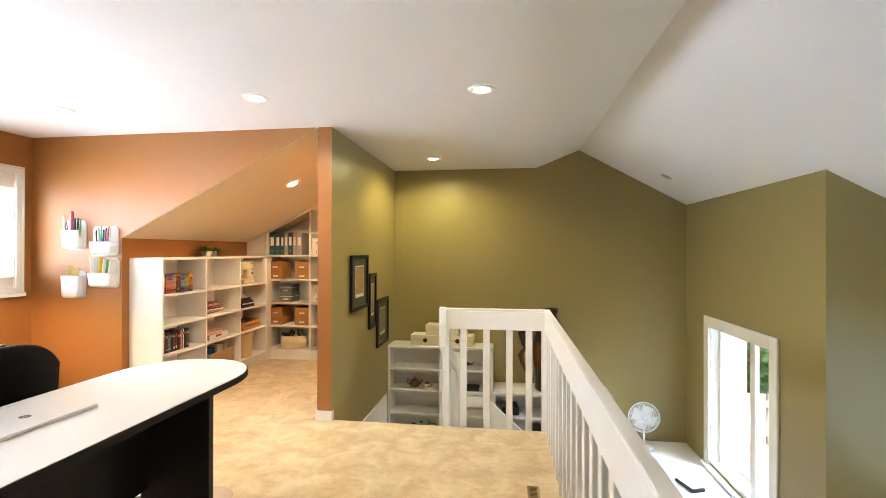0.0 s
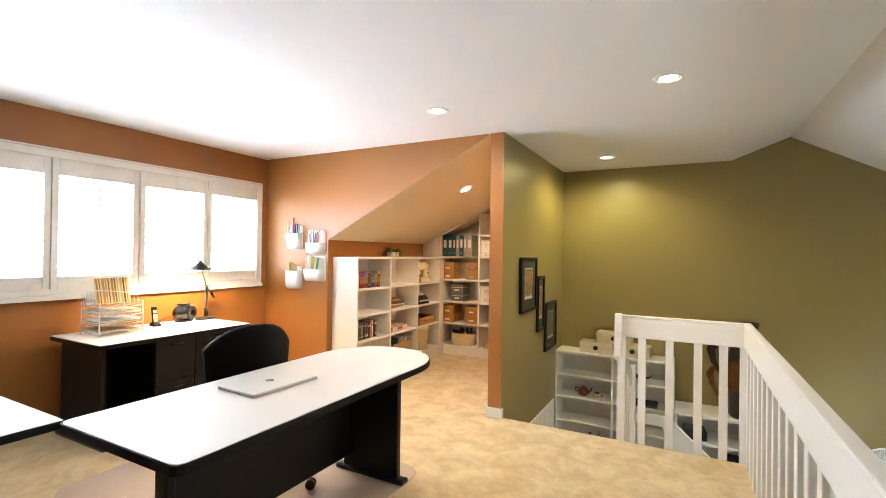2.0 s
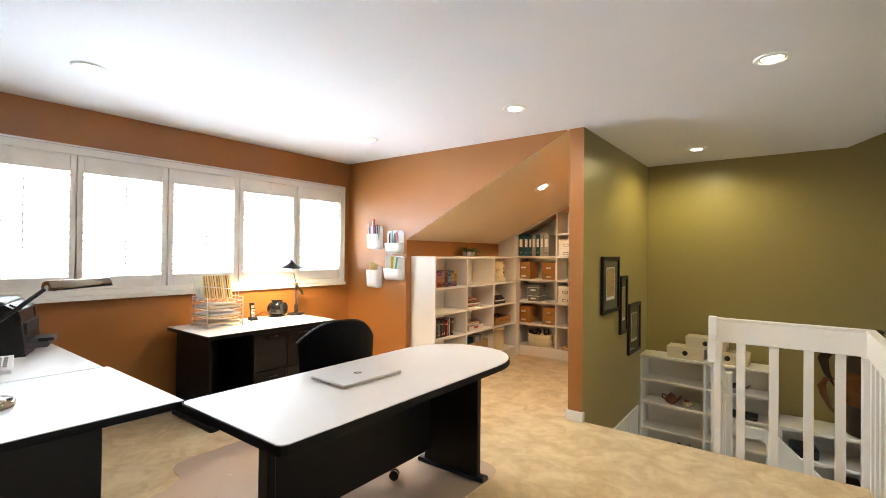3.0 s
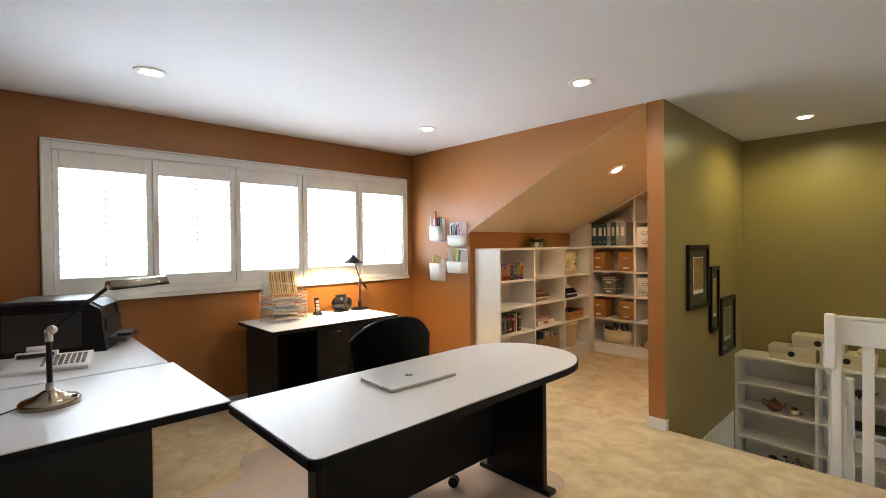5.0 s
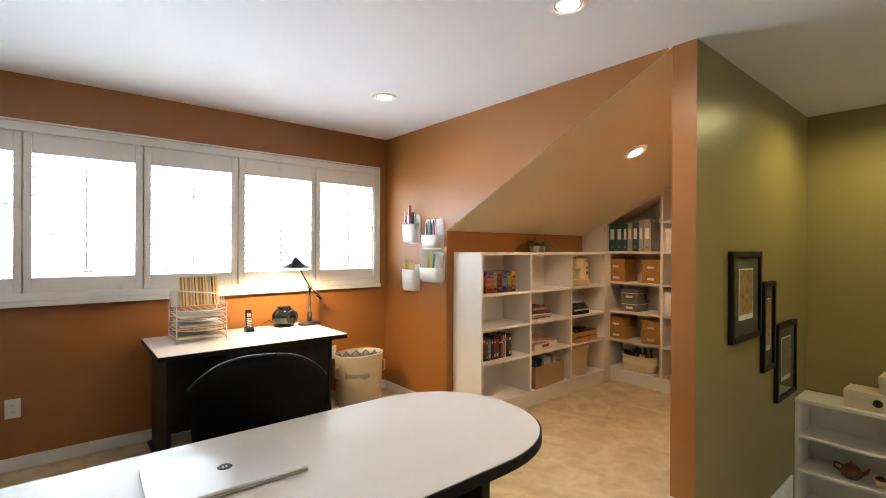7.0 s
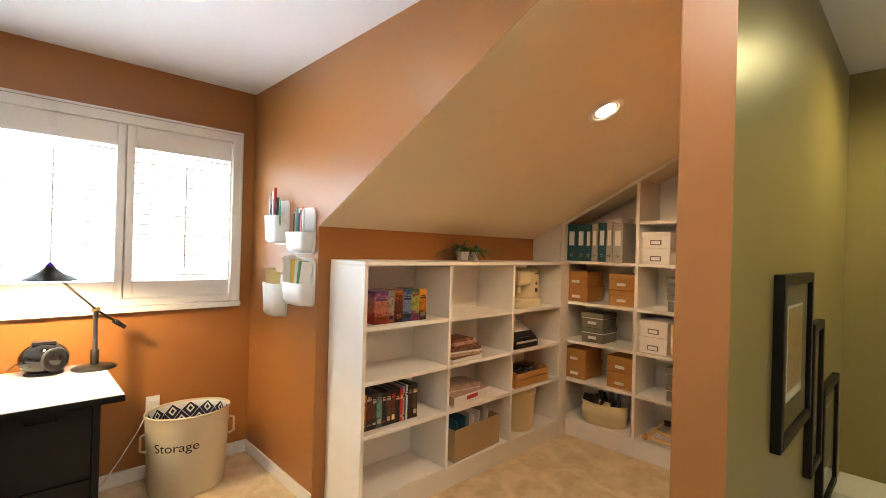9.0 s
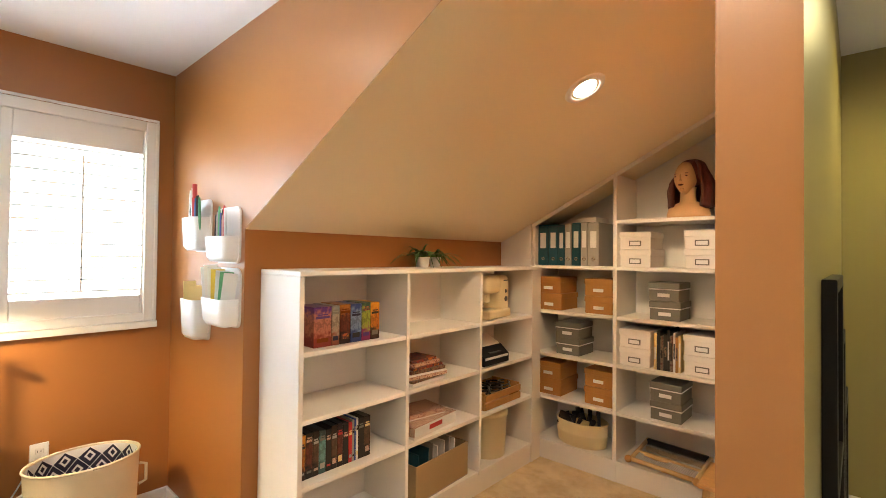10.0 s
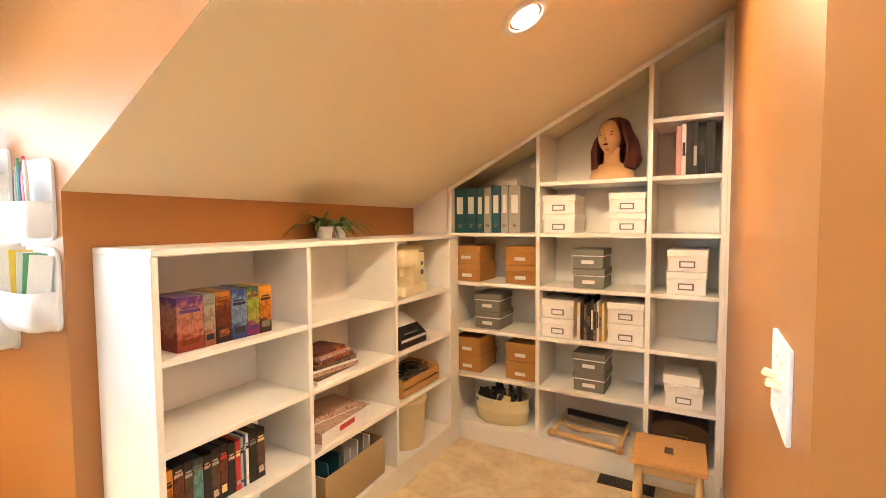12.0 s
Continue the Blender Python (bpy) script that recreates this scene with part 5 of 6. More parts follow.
x = -2.897
for w, h, m in ((0.078, 0.283, TEAL), (0.070, 0.283, TEAL), (0.046, 0.280, TEAL), (0.047, 0.285, GREYCARD), (0.060, 0.288, TEAL), (0.046, 0.290, GREYCARD), (0.074, 0.285, GREYCARD)):
    binder(x + w / 2, w, h, m, TZ[4])
    x += w + 0.004
single("cash_box", B(-0.07, 0.07, 0, 0.2, 0, 0.035, bevel=0.003), [WHITECARD], "white flat box lying on the binders", "box", (-2.57, TY + 0.10, TZ[4] + 0.2915), 0)


def book_row(name, label, category, group, axis_x, start, seats, z, front, depth, mats, hmin, hmax, prints=None, boxed=False):
    """Upright books or cases side by side. seats: how many and how thick."""
    pos = start
    for k, t in enumerate(seats):
        h = random.uniform(hmin, hmax)
        m = mats[k % len(mats)]
        if axis_x:
            ob = thing(name, label, category, (pos + t / 2, front, z + 0.0008), 0, group)
        else:
            ob = thing(name, label, category, (front, pos + t / 2, z + 0.0008), 90, group)
        part("cover", B(-t / 2 + 0.0006, t / 2 - 0.0006, 0, depth, 0, h, bevel=0.0012), m, ob)
        if not prints:
            part("pages", B(-t / 2 + 0.0025, t / 2 - 0.0025, 0.004, depth - 0.002, h - 0.001, h + 0.0006), PAPER, ob)
        pr_ = prints or [PAPER, MANILA, INK, REDP]
        if boxed:
            lo = h * random.uniform(0.66, 0.8)
            part("spine_title", B(-t * 0.38, t * 0.38, -0.0006, 0.0006, lo, lo + h * 0.06), pr_[k % len(pr_)], ob)
            part("spine_title", B(-t * 0.30, t * 0.30, -0.0006, 0.0006, lo + h * 0.08, lo + h * 0.11), pr_[k % len(pr_)], ob)
            part("spine_print", B(-t * 0.32, t * 0.32, -0.0006, 0.0006, h * 0.12, h * random.uniform(0.16, 0.26)), pr_[(k + 2) % len(pr_)], ob)
            pos += t
            continue
        part("spine_print", B(-t * 0.3, t * 0.3, -0.0006, 0.0006, h * random.uniform(0.15, 0.4), h * random.uniform(0.5, 0.85)), pr_[k % len(pr_)], ob)
        pos += t


random.seed(3)
book_row("book", "upright book between the white boxes", "book", "books on the tall bookcase", True, -2.116, [0.018, 0.02, 0.016, 0.022, 0.014, 0.018, 0.012, 0.016, 0.014], TZ[2], TY + 0.04, 0.2, [MANILA, INK, COVERS[1], INK, INK, COVERS[1], PAPER, TANCARD, MANILA], 0.20, 0.25, [PAPER, INK, INK, COVERS[1]])
book_row("book", "upright book on the upper shelf", "book", "books on the tall bookcase", True, -1.628, [0.024, 0.02, 0.03, 0.022, 0.035, 0.04], TZ[4] + 0.293, TY + 0.04, 0.2, [PINKP, PAPER, INK, INK, BLACKLAM, INK], 0.235, 0.265, [PINKP, INK, INK, GREYCARD, INK, INK])
# games and films on the low bookcase
GAMES = [spine_cover("game cover, orange and violet", (0.185, 0.0222, 0.0148), (0.407, 0.163, 0.104), (0.074, 0.0222, 0.148)),
         spine_cover("game cover, pale grey", (0.222, 0.074, 0.037), (0.311, 0.259, 0.192), (0.185, 0.207, 0.207)),
         spine_cover("game cover, amber and brown", (0.0148, 0.0074, 0.0074), (0.104, 0.0222, 0.0111), (0.333, 0.118, 0.0148)),
         spine_cover("game cover, blue", (0.0222, 0.0444, 0.148), (0.163, 0.229, 0.34), (0.0148, 0.037, 0.163)),
         spine_cover("game cover, green and gold", (0.185, 0.0222, 0.0888), (0.259, 0.311, 0.037), (0.0296, 0.074, 0.0444)),
         spine_cover("game cover, bright orange", (0.037, 0.0148, 0.0074), (0.459, 0.148, 0.0148), (0.592, 0.244, 0.0222))]
FILMS = [spine_cover("film cover, black and red", (0.012, 0.010, 0.010), (0.14, 0.03, 0.02), (0.012, 0.010, 0.012)),
         spine_cover("film cover, black and brown", (0.015, 0.010, 0.008), (0.10, 0.05, 0.03), (0.02, 0.012, 0.010)),
         spine_cover("film cover, turquoise", (0.04, 0.10, 0.10), (0.12, 0.30, 0.29), (0.03, 0.05, 0.05))]
VIOLET = material("violet print ink", (0.07, 0.03, 0.15), 0.4, vary=0.15, bump=0.01)
book_row("game_case", "bright printed game case standing on a shelf", "game case", "game cases", False, 3.665, [0.088, 0.042, 0.058, 0.062, 0.052, 0.053], LZ[3], LX1 - 0.045, 0.15, GAMES, 0.168, 0.174, [VIOLET, SLATE, TERRACOTTA, NAVY, COVERS[2], INK], True)
book_row("film_case", "dark upright film case on a shelf", "film case", "film cases", False, 3.61, [0.032, 0.034, 0.03, 0.034, 0.028, 0.03, 0.03, 0.03, 0.02, 0.012, 0.010, 0.012, 0.034, 0.036], LZ[1], LX1 - 0.055, 0.14, [GAMES[5], FILMS[0], FILMS[1], FILMS[2], INK, FILMS[1], FILMS[0], INK, REDP, GREYCARD, BLUEP, PAPER, INK, FILMS[1]], 0.178, 0.190, [INK, COVERS[3], GREYCARD, SLATE, COVERS[3], GREYCARD, REDP, COVERS[3], MANILA, INK, GREYCARD, INK, SLATE, MANILA], True)


def flat_pile(at, sizes, mats, label, group, turn=0):
    z = at[2] + 0.0006
    for k, (w, d, t) in enumerate(sizes):
        ob = thing("magazine", label, "magazine", (at[0] + random.uniform(-0.008, 0.008), at[1] + random.uniform(-0.012, 0.012), z), turn + random.uniform(-6, 6), group)
        part("cover", B(-d / 2, d / 2, -w / 2, w / 2, 0, t, bevel=0.001), mats[k % len(mats)], ob)
        part("pages", B(-d / 2 + 0.002, d / 2 - 0.003, -w / 2 + 0.002, w / 2 + 0.0006, t * 0.2, t * 0.8), PAPER, ob)
        z += t + 0.0006


flat_pile((-2.98, 4.355, LZ[2]), [(0.27, 0.2, 0.016), (0.27, 0.2, 0.012), (0.26, 0.2, 0.016), (0.26, 0.2, 0.01), (0.24, 0.19, 0.018), (0.22, 0.18, 0.014), (0.2, 0.16, 0.016), (0.19, 0.15, 0.014)], [PAPER, COVERS[1], COVERS[3], PAPER, COVERS[1], COVERS[0], COVERS[3], COVERS[0]], "magazine in a loose pile on a shelf", "magazine pile")
pz = thing("puzzle_box", "printed jigsaw puzzle box lying on a shelf", "game box", (-3.0, 4.40, LZ[1] + 0.0008), 5)
part("tray", B(-0.118, 0.118, -0.178, 0.178, 0, 0.045), WHITECARD, pz)
part("lid", B(-0.12, 0.12, -0.18, 0.18, 0.012, 0.062, bevel=0.002), [COVERS[3]], pz)
sd = part("side_print", B(0.1203, 0.121, -0.178, 0.178, 0.014, 0.060), PAPER, pz)
part("side_title", B(0.1211, 0.1215, -0.06, 0.05, 0.024, 0.048), REDP, sd)
pz2 = thing("puzzle_box", "smaller printed puzzle box on top of another", "game box", (-3.02, 4.41, LZ[1] + 0.064), -8)
part("tray", B(-0.088, 0.088, -0.12, 0.12, 0, 0.022), WHITECARD, pz2)
part("lid", B(-0.09, 0.09, -0.122, 0.122, 0.006, 0.03, bevel=0.002), COVERS[3], pz2)

LINEN = material("tan linen board", (0.40, 0.285, 0.145), 0.8, grain=0.12, fine=500, bump=0.25)
fb = thing("file_box", "tan open file box with folders", "file box", (-2.99, 4.455, LZ[0] + 0.0008), 3)
for nm, d in (("floor_panel", (-0.12, 0.12, -0.22, 0.22, 0, 0.006)), ("front_panel", (0.114, 0.12, -0.22, 0.22, 0.006, 0.19)), ("back_panel", (-0.12, -0.114, -0.22, 0.22, 0.006, 0.19)), ("side_panel", (-0.114, 0.114, -0.22, -0.214, 0.006, 0.19)), ("side_panel", (-0.114, 0.114, 0.214, 0.22, 0.006, 0.19))):
    part(nm, B(*d, bevel=0.001), GREYCARD if nm == "floor_panel" else LINEN, fb)
for k in range(7):
    part("folder", turned(B(-0.10, 0.10, -0.004, 0.004, 0.008, 0.235 + 0.012 * (k % 3), bevel=0.001), pose(0, -0.16 + k * 0.045, 0, random.uniform(-6, 6), 0, 0)), [TEAL, TEAL, GREYCARD, PAPER, PAPER, GREYCARD, PAPER][k], fb)

bin_ = thing("waste_bin", "cream plastic round bin on the lowest shelf", "bin", (-2.985, 5.00, LZ[0] + 0.0008), 0)
part("body", lathe(bmesh.new(), [(0.112, 0), (0.116, 0.004), (0.128, 0.25), (0.132, 0.255), (0.132, 0.262), (0.125, 0.262), (0.11, 0.02)], 36), CREAMPL, bin_)
part("lid", lathe(bmesh.new(), [(0.134, 0.255), (0.136, 0.272), (0.12, 0.284), (0.06, 0.292), (0.01, 0.294)], 36), CREAMPL, bin_)
part("rim", tube(bmesh.new(), [(0.131 * math.cos(k * math.tau / 36), 0.131 * math.sin(k * math.tau / 36), 0.258) for k in range(37)], 0.005, 6), CREAMPL, bin_)

cra = thing("wooden_crate", "slatted wooden crate holding dark odds and ends", "crate", (-2.985, 5.02, LZ[1] + 0.0008), 0)
for x in (-0.115, 0.115):
    for z in (0.0, 0.05):
        part("slat", B(x - 0.005, x + 0.005, -0.19, 0.19, z + 0.004, z + 0.044, bevel=0.002), OAK, cra)
for y in (-0.185, 0.185):
    part("end_board", B(-0.109, 0.109, y - 0.006, y + 0.006, 0, 0.105, bevel=0.002), OAK, cra)
part("floor_board", B(-0.109, 0.109, -0.178, 0.178, 0, 0.008), OAK, cra)
for k in range(6):
    single("cable_coil", tube(bmesh.new(), [(0.045 * math.cos(a * 0.7) * (1 - a * 0.012), 0.055 * math.sin(a * 0.7), 0.004 + a * 0.0022) for a in range(22)], 0.006, 6), [BLACKPL, GREYPL][k % 2], "coiled black cable in the crate", "cable", (-2.985 + 0.04 * (k % 2) - 0.02, 4.88 + 0.055 * k, LZ[1] + 0.06), k * 40, group="cables in the crate")

hp = thing("label_printer", "black and white label printer on a shelf", "printer", (-2.985, 4.95, LZ[2] + 0.0008), 0)
part("body", prism(bmesh.new(), [(-0.11, 0), (0.11, 0), (0.11, 0.05), (0.05, 0.10), (-0.05, 0.15), (-0.11, 0.14)], "y", -0.13, 0.13), BLACKPL, hp)
part("cover", prism(bmesh.new(), [(0.045, 0.106), (-0.05, 0.156), (-0.10, 0.148), (-0.10, 0.142), (-0.05, 0.150), (0.045, 0.100)], "y", -0.12, 0.12), WHITEPL, hp)
part("front_strip", B(0.1105, 0.114, -0.12, 0.12, 0.035, 0.05, bevel=0.001), SILVER, hp)
part("keys", B(0.06, 0.10, -0.06, 0.06, 0.066, 0.072), GREYPL, hp)

sw = thing("sewing_machine", "cream sewing machine on the top shelf", "sewing machine", (-2.975, 5.00, LZ[3] + 0.0008), 8)
for nm, d, bv in (("bed", (-0.085, 0.085, -0.15, 0.15, 0, 0.06), 0.02), ("column", (-0.078, 0.078, 0.0, 0.15, 0.03, 0.275), 0.05), ("arm", (-0.07, 0.07, -0.15, 0.06, 0.155, 0.272), 0.045)):
    shell = B(*d, bevel=bv, seg=5)
    for f in shell.faces:
        f.smooth = True
    part(nm, shell, CREAMPL, sw)
part("vent", B(0.0775, 0.0795, 0.05, 0.11, 0.235, 0.243), GREYPL, sw)
part("needle_head", B(-0.035, 0.035, -0.105, -0.05, 0.10, 0.18, bevel=0.008), CREAMPL, sw)
part("needle_bar", tube(bmesh.new(), [(0, -0.08, 0.055), (0, -0.08, 0.11)], 0.004, 8), CHROME, sw)
part("hand_wheel", tube(bmesh.new(), [(0, 0.13, 0.19), (0, 0.15, 0.19)], 0.035, 20), CREAMPL, sw)
part("stitch_dial", tube(bmesh.new(), [(0.07, 0.08, 0.12), (0.083, 0.08, 0.12)], 0.016, 16), GREYPL, sw)
part("stitch_dial", tube(bmesh.new(), [(0.07, 0.08, 0.17), (0.081, 0.08, 0.17)], 0.012, 16), GREYPL, sw)


# ---------- plants ----------
def plant(at, seed, h):
    ob = thing("potted_grass", "small green grass plant in a white pot", "plant", at, 0, group="potted plants")
    part("pot", lathe(bmesh.new(), [(0.026, 0), (0.028, 0.004), (0.034, 0.05), (0.036, 0.052), (0.036, 0.058), (0.031, 0.058), (0.029, 0.045)], 24), WHITEPL, ob)
    rnd = random.Random(seed)
    lf = bmesh.new()
    for k in range(24):
        a, reach, hh = rnd.uniform(0, math.tau), rnd.uniform(0.10, 0.23), 0.78 * h * rnd.uniform(0.7, 1.3)
        c, s = math.cos(a), math.sin(a)
        prev = None
        for j in range(6):
            t = j / 5
            p = Vector((c * reach * t, s * reach * t, 0.048 + hh * (1.5 * t - 0.95 * t * t * (reach / 0.11))))
            w = 0.010 * (0.55 + 0.9 * t - 1.38 * t ** 2)
            pair = (lf.verts.new(p + Vector((-s * w, c * w, 0))), lf.verts.new(p - Vector((-s * w, c * w, 0))))
            if prev:
                lf.faces.new((prev[0], prev[1], pair[1], pair[0]))
            prev = pair
    part("leaves", lf, LEAF, ob)


plant((-3.05, 4.47, 1.323), 1, 0.12)
plant((-3.06, 4.575, 1.323), 2, 0.12)
plant((-3.13, 4.53, 1.323), 3, 0.15)

# ---------- mannequin head ----------
mh = bmesh.new()
lathe(mh, [(0.118, 0.0), (0.122, 0.02), (0.112, 0.06), (0.075, 0.085), (0.046, 0.10), (0.043, 0.15), (0.046, 0.18)], 28, sx=1.0, sy=0.6)
skull = len(mh.verts)
ball(mh, (-0.008, -0.012, 0.237), 0.060, 0.078, 0.098, 28, 20)
mh.verts.ensure_lookup_table()
for v in list(mh.verts)[skull:]:
    f = max(0.0, (0.237 - v.co.z) / 0.098)
    v.co.x = -0.008 + (v.co.x + 0.008) * (1 - 0.42 * f * f)
    if v.co.y > -0.012:
        v.co.y = -0.012 + (v.co.y + 0.012) * (1 - 0.55 * f)
ball(mh, (-0.008, -0.092, 0.217), 0.009, 0.012, 0.010, 12, 8)
ball(mh, (-0.008, -0.087, 0.233), 0.006, 0.009, 0.020, 12, 8)
ball(mh, (-0.008, -0.070, 0.163), 0.016, 0.014, 0.012, 12, 8)
for f in mh.faces:
    f.material_index = 0
n0 = len(mh.faces)
NU, NV = 44, 16
lay = []
for inner in range(2):
    rows_ = []
    for i in range(NU + 1):
        a = math.radians(-44 + i * 268 / NU)
        col = []
        for j in range(NV + 1):
            v = j / NV
            if v < 0.35:
                e = v / 0.35 * math.pi / 2
                r, z = 0.080 * math.sin(e) + 0.004, 0.275 + 0.078 * math.cos(e)
            else:
                w = (v - 0.35) / 0.65
                r, z = 0.084 + 0.050 * math.sin(w * 2.1) - 0.006 * w, 0.275 - 0.205 * w
            r += (0.007 * math.sin(a * 11 + 7 * v) + 0.004 * math.sin(a * 29 + 9 * v) + 0.004 * math.sin(v * 15 + a * 3)) * min(1, v * 2)
            r -= 0.022 * inner * min(1, v * 3)
            col.append(mh.verts.new((0.012 + r * math.cos(a), 0.024 + r * math.sin(a) * 0.95, z - 0.012 * inner + 0.008 * math.sin(a * 5) * (v > 0.9))))
        rows_.append(col)
    lay.append(rows_)
for inner in range(2):
    for i in range(NU):
        for j in range(NV):
            mh.faces.new((lay[inner][i][j], lay[inner][i + 1][j], lay[inner][i + 1][j + 1], lay[inner][i][j + 1])).smooth = True
edge = [(i, 0) for i in range(NU + 1)] + [(NU, j) for j in range(1, NV + 1)] + [(i, NV) for i in range(NU - 1, -1, -1)] + [(0, j) for j in range(NV - 1, 0, -1)]
for (a, b), (c, d) in zip(edge, edge[1:] + edge[:1]):
    mh.faces.new((lay[0][a][b], lay[0][c][d], lay[1][c][d], lay[1][a][b])).smooth = True
ball(mh, (0.012, 0.03, 0.27), 0.072, 0.07, 0.078, 20, 14)
ball(mh, (-0.008, -0.083, 0.192), 0.016, 0.005, 0.0055, 12, 8)
for sx in (-0.026, 0.026):
    ball(mh, (sx - 0.008, -0.0785, 0.243), 0.011, 0.004, 0.0045, 12, 8)
    ball(mh, (sx - 0.008, -0.0775, 0.258), 0.015, 0.004, 0.0022, 12, 8)
bmesh.ops.recalc_face_normals(mh, faces=mh.faces)
mh.faces.ensure_lookup_table()
for f in list(mh.faces)[n0:]:
    f.material_index = 1
head = single("mannequin_head", mh, [SKIN, HAIR], "mannequin head with an auburn wig on a shelf", "mannequin", (-1.955, TY + 0.14, 1.626), -8)

# ---------- low shelves: basket, loom, dark case ----------
bk = thing("storage_tub", "cream oval tub full of black tools", "tub", (-2.605, TY + 0.125, TZ[0] + 0.0008), 0)
part("body", lathe(bmesh.new(), [(0.88, 0), (0.93, 0.006), (0.99, 0.08), (1.0, 0.088), (0.965, 0.094), (0.99, 0.15), (1.02, 0.156), (1.0, 0.162), (0.94, 0.155), (0.90, 0.09), (0.84, 0.012)], 40, sx=0.178, sy=0.115), CREAMPL, bk)
random.seed(8)
single("pencil_case", turned(B(-0.075, 0.075, -0.012, 0.012, 0, 0.085, bevel=0.005, seg=2), pose(0, 0, 0, -14, 12, 8)), [BLACKLAM], "black zipped pouch with a pale edge in the tub", "pouch", (-2.685, TY + 0.075, TZ[0] + 0.105))
single("paper_packet", turned(B(-0.045, 0.045, -0.006, 0.006, 0, 0.07, bevel=0.002), pose(0, 0, 0, -10, 4, 0)), [MANILA], "pale green paper packet in the tub", "packet", (-2.575, TY + 0.055, TZ[0] + 0.11))
for k in range(18):
    a, r = random.uniform(0, math.tau), random.uniform(0.02, 0.09)
    p = Vector((r * 1.4 * math.cos(a), r * 0.9 * math.sin(a), 0.07))
    q = p + Vector((random.uniform(-0.09, 0.09), random.uniform(-0.03, 0.03), random.uniform(0.10, 0.165)))
    single("hand_tool", tube(bmesh.new(), [p, p.lerp(q, 0.5), q], [0.013, 0.011, 0.015], 8), [BLACKPL, INK, BLACKPL, GREYPL][k % 4], "black handled tool in the tub", "tool", (-2.605, TY + 0.125, TZ[0]), 0, group="tools in the tub")

lm = thing("table_loom", "small wooden weaving loom with black yarn", "loom", (-2.05, TY + 0.12, TZ[0] + 0.001), -6)
for y in (-0.11, 0.12):
    part("roller", tube(bmesh.new(), [(-0.19, y, 0.03), (0.19, y, 0.03)], 0.014, 12), PINE, lm)
for x in (-0.185, 0.185):
    part("side_bar", tube(bmesh.new(), [(x, -0.12, 0.025), (x, 0.13, 0.085)], 0.012, 10), PINE, lm)
    part("knob", ball(bmesh.new(), (x * 1.05, -0.12, 0.03), 0.022, 0.022, 0.022), OAK, lm)
part("heddle", B(-0.18, 0.18, 0.10, 0.125, 0.06, 0.10, bevel=0.004), BLACKPL, lm)
part("breast_bar", B(-0.18, 0.18, -0.03, -0.01, 0.05, 0.062, bevel=0.003), PINE, lm)
th = bmesh.new()
for k in range(30):
    x = -0.16 + k * 0.011
    tube(th, [(x, -0.10, 0.044), (x, 0.10, 0.07)], 0.0016, 5)
tagged(part("warp", th, [WHITECARD], lm), kind="stuff")
part("shuttle", tube(bmesh.new(), [(-0.12, -0.06, 0.062), (-0.05, -0.06, 0.062), (0.02, -0.06, 0.062)], [0.006, 0.015, 0.006], 10), PINE, lm)

dc = thing("wicker_case", "dark wicker case on the lowest shelf", "case", (-1.588, TY + 0.06, TZ[0] + 0.0008), 0)
arch = [(-0.135, 0), (0.135, 0), (0.135, 0.17)] + [(0.135 * math.cos(a * math.pi / 10), 0.17 + 0.05 * math.sin(a * math.pi / 10)) for a in range(1, 10)] + [(-0.135, 0.17)]
part("body", prism(bmesh.new(), arch, "y", 0, 0.22), DARKWOOD, dc)
part("handle", tube(bmesh.new(), [(-0.04, -0.002, 0.14), (-0.03, -0.02, 0.15), (0.03, -0.02, 0.15), (0.04, -0.002, 0.14)], 0.006, 8), BRASS, dc)

st = thing("step_stool", "honey oak step stool with a hand slot", "stool", (-1.615, 5.12, 0), 2)
part("seat", B(-0.15, 0.15, -0.15, 0.15, 0.335, 0.358, bevel=0.006, seg=2), OAK, st)
part("hand_slot", B(-0.018, 0.018, -0.03, 0.03, 0.3575, 0.3588, bevel=0.0005), DARKWOOD, st)
for x in (-0.115, 0.115):
    for y in (-0.115, 0.115):
        part("leg", tube(bmesh.new(), [(x * 1.18, y * 1.18, 0), (x, y, 0.336)], 0.018, 8), PINE, st)
for x in (-0.118, 0.118):
    part("stretcher", B(x - 0.009, x + 0.009, -0.12, 0.12, 0.16, 0.195, bevel=0.003), PINE, st)
for y in (-0.118, 0.118):
    part("apron", B(-0.12, 0.12, y - 0.008, y + 0.008, 0.29, 0.334, bevel=0.003), PINE, st)


def register(at, turn, mat, lx, ly):
    ob = thing("floor_register", "slotted metal floor register in the carpet", "floor vent", at, turn, group="floor registers")
    part("frame", B(-lx / 2, lx / 2, -ly / 2, ly / 2, 0.0, 0.006, bevel=0.002), mat, ob)
    part("opening", B(-lx / 2 + 0.015, lx / 2 - 0.015, -ly / 2 + 0.015, ly / 2 - 0.015, 0.006, 0.0068), INK, ob)
    n = int((lx - 0.03) / 0.014)
    sl = mesh_of("slat", B(-0.003, 0.003, -ly / 2 + 0.014, ly / 2 - 0.014, 0.0068, 0.010), mat)
    for k in range(n):
        shared("slat", sl, ob, pose(-lx / 2 + 0.022 + k * 0.014, 0, 0))


register((-1.83, 5.385, 0.001), 0, BRONZE, 0.28, 0.10)
register((0.30, 2.57, 0.001), 90, BRASS, 0.22, 0.07)

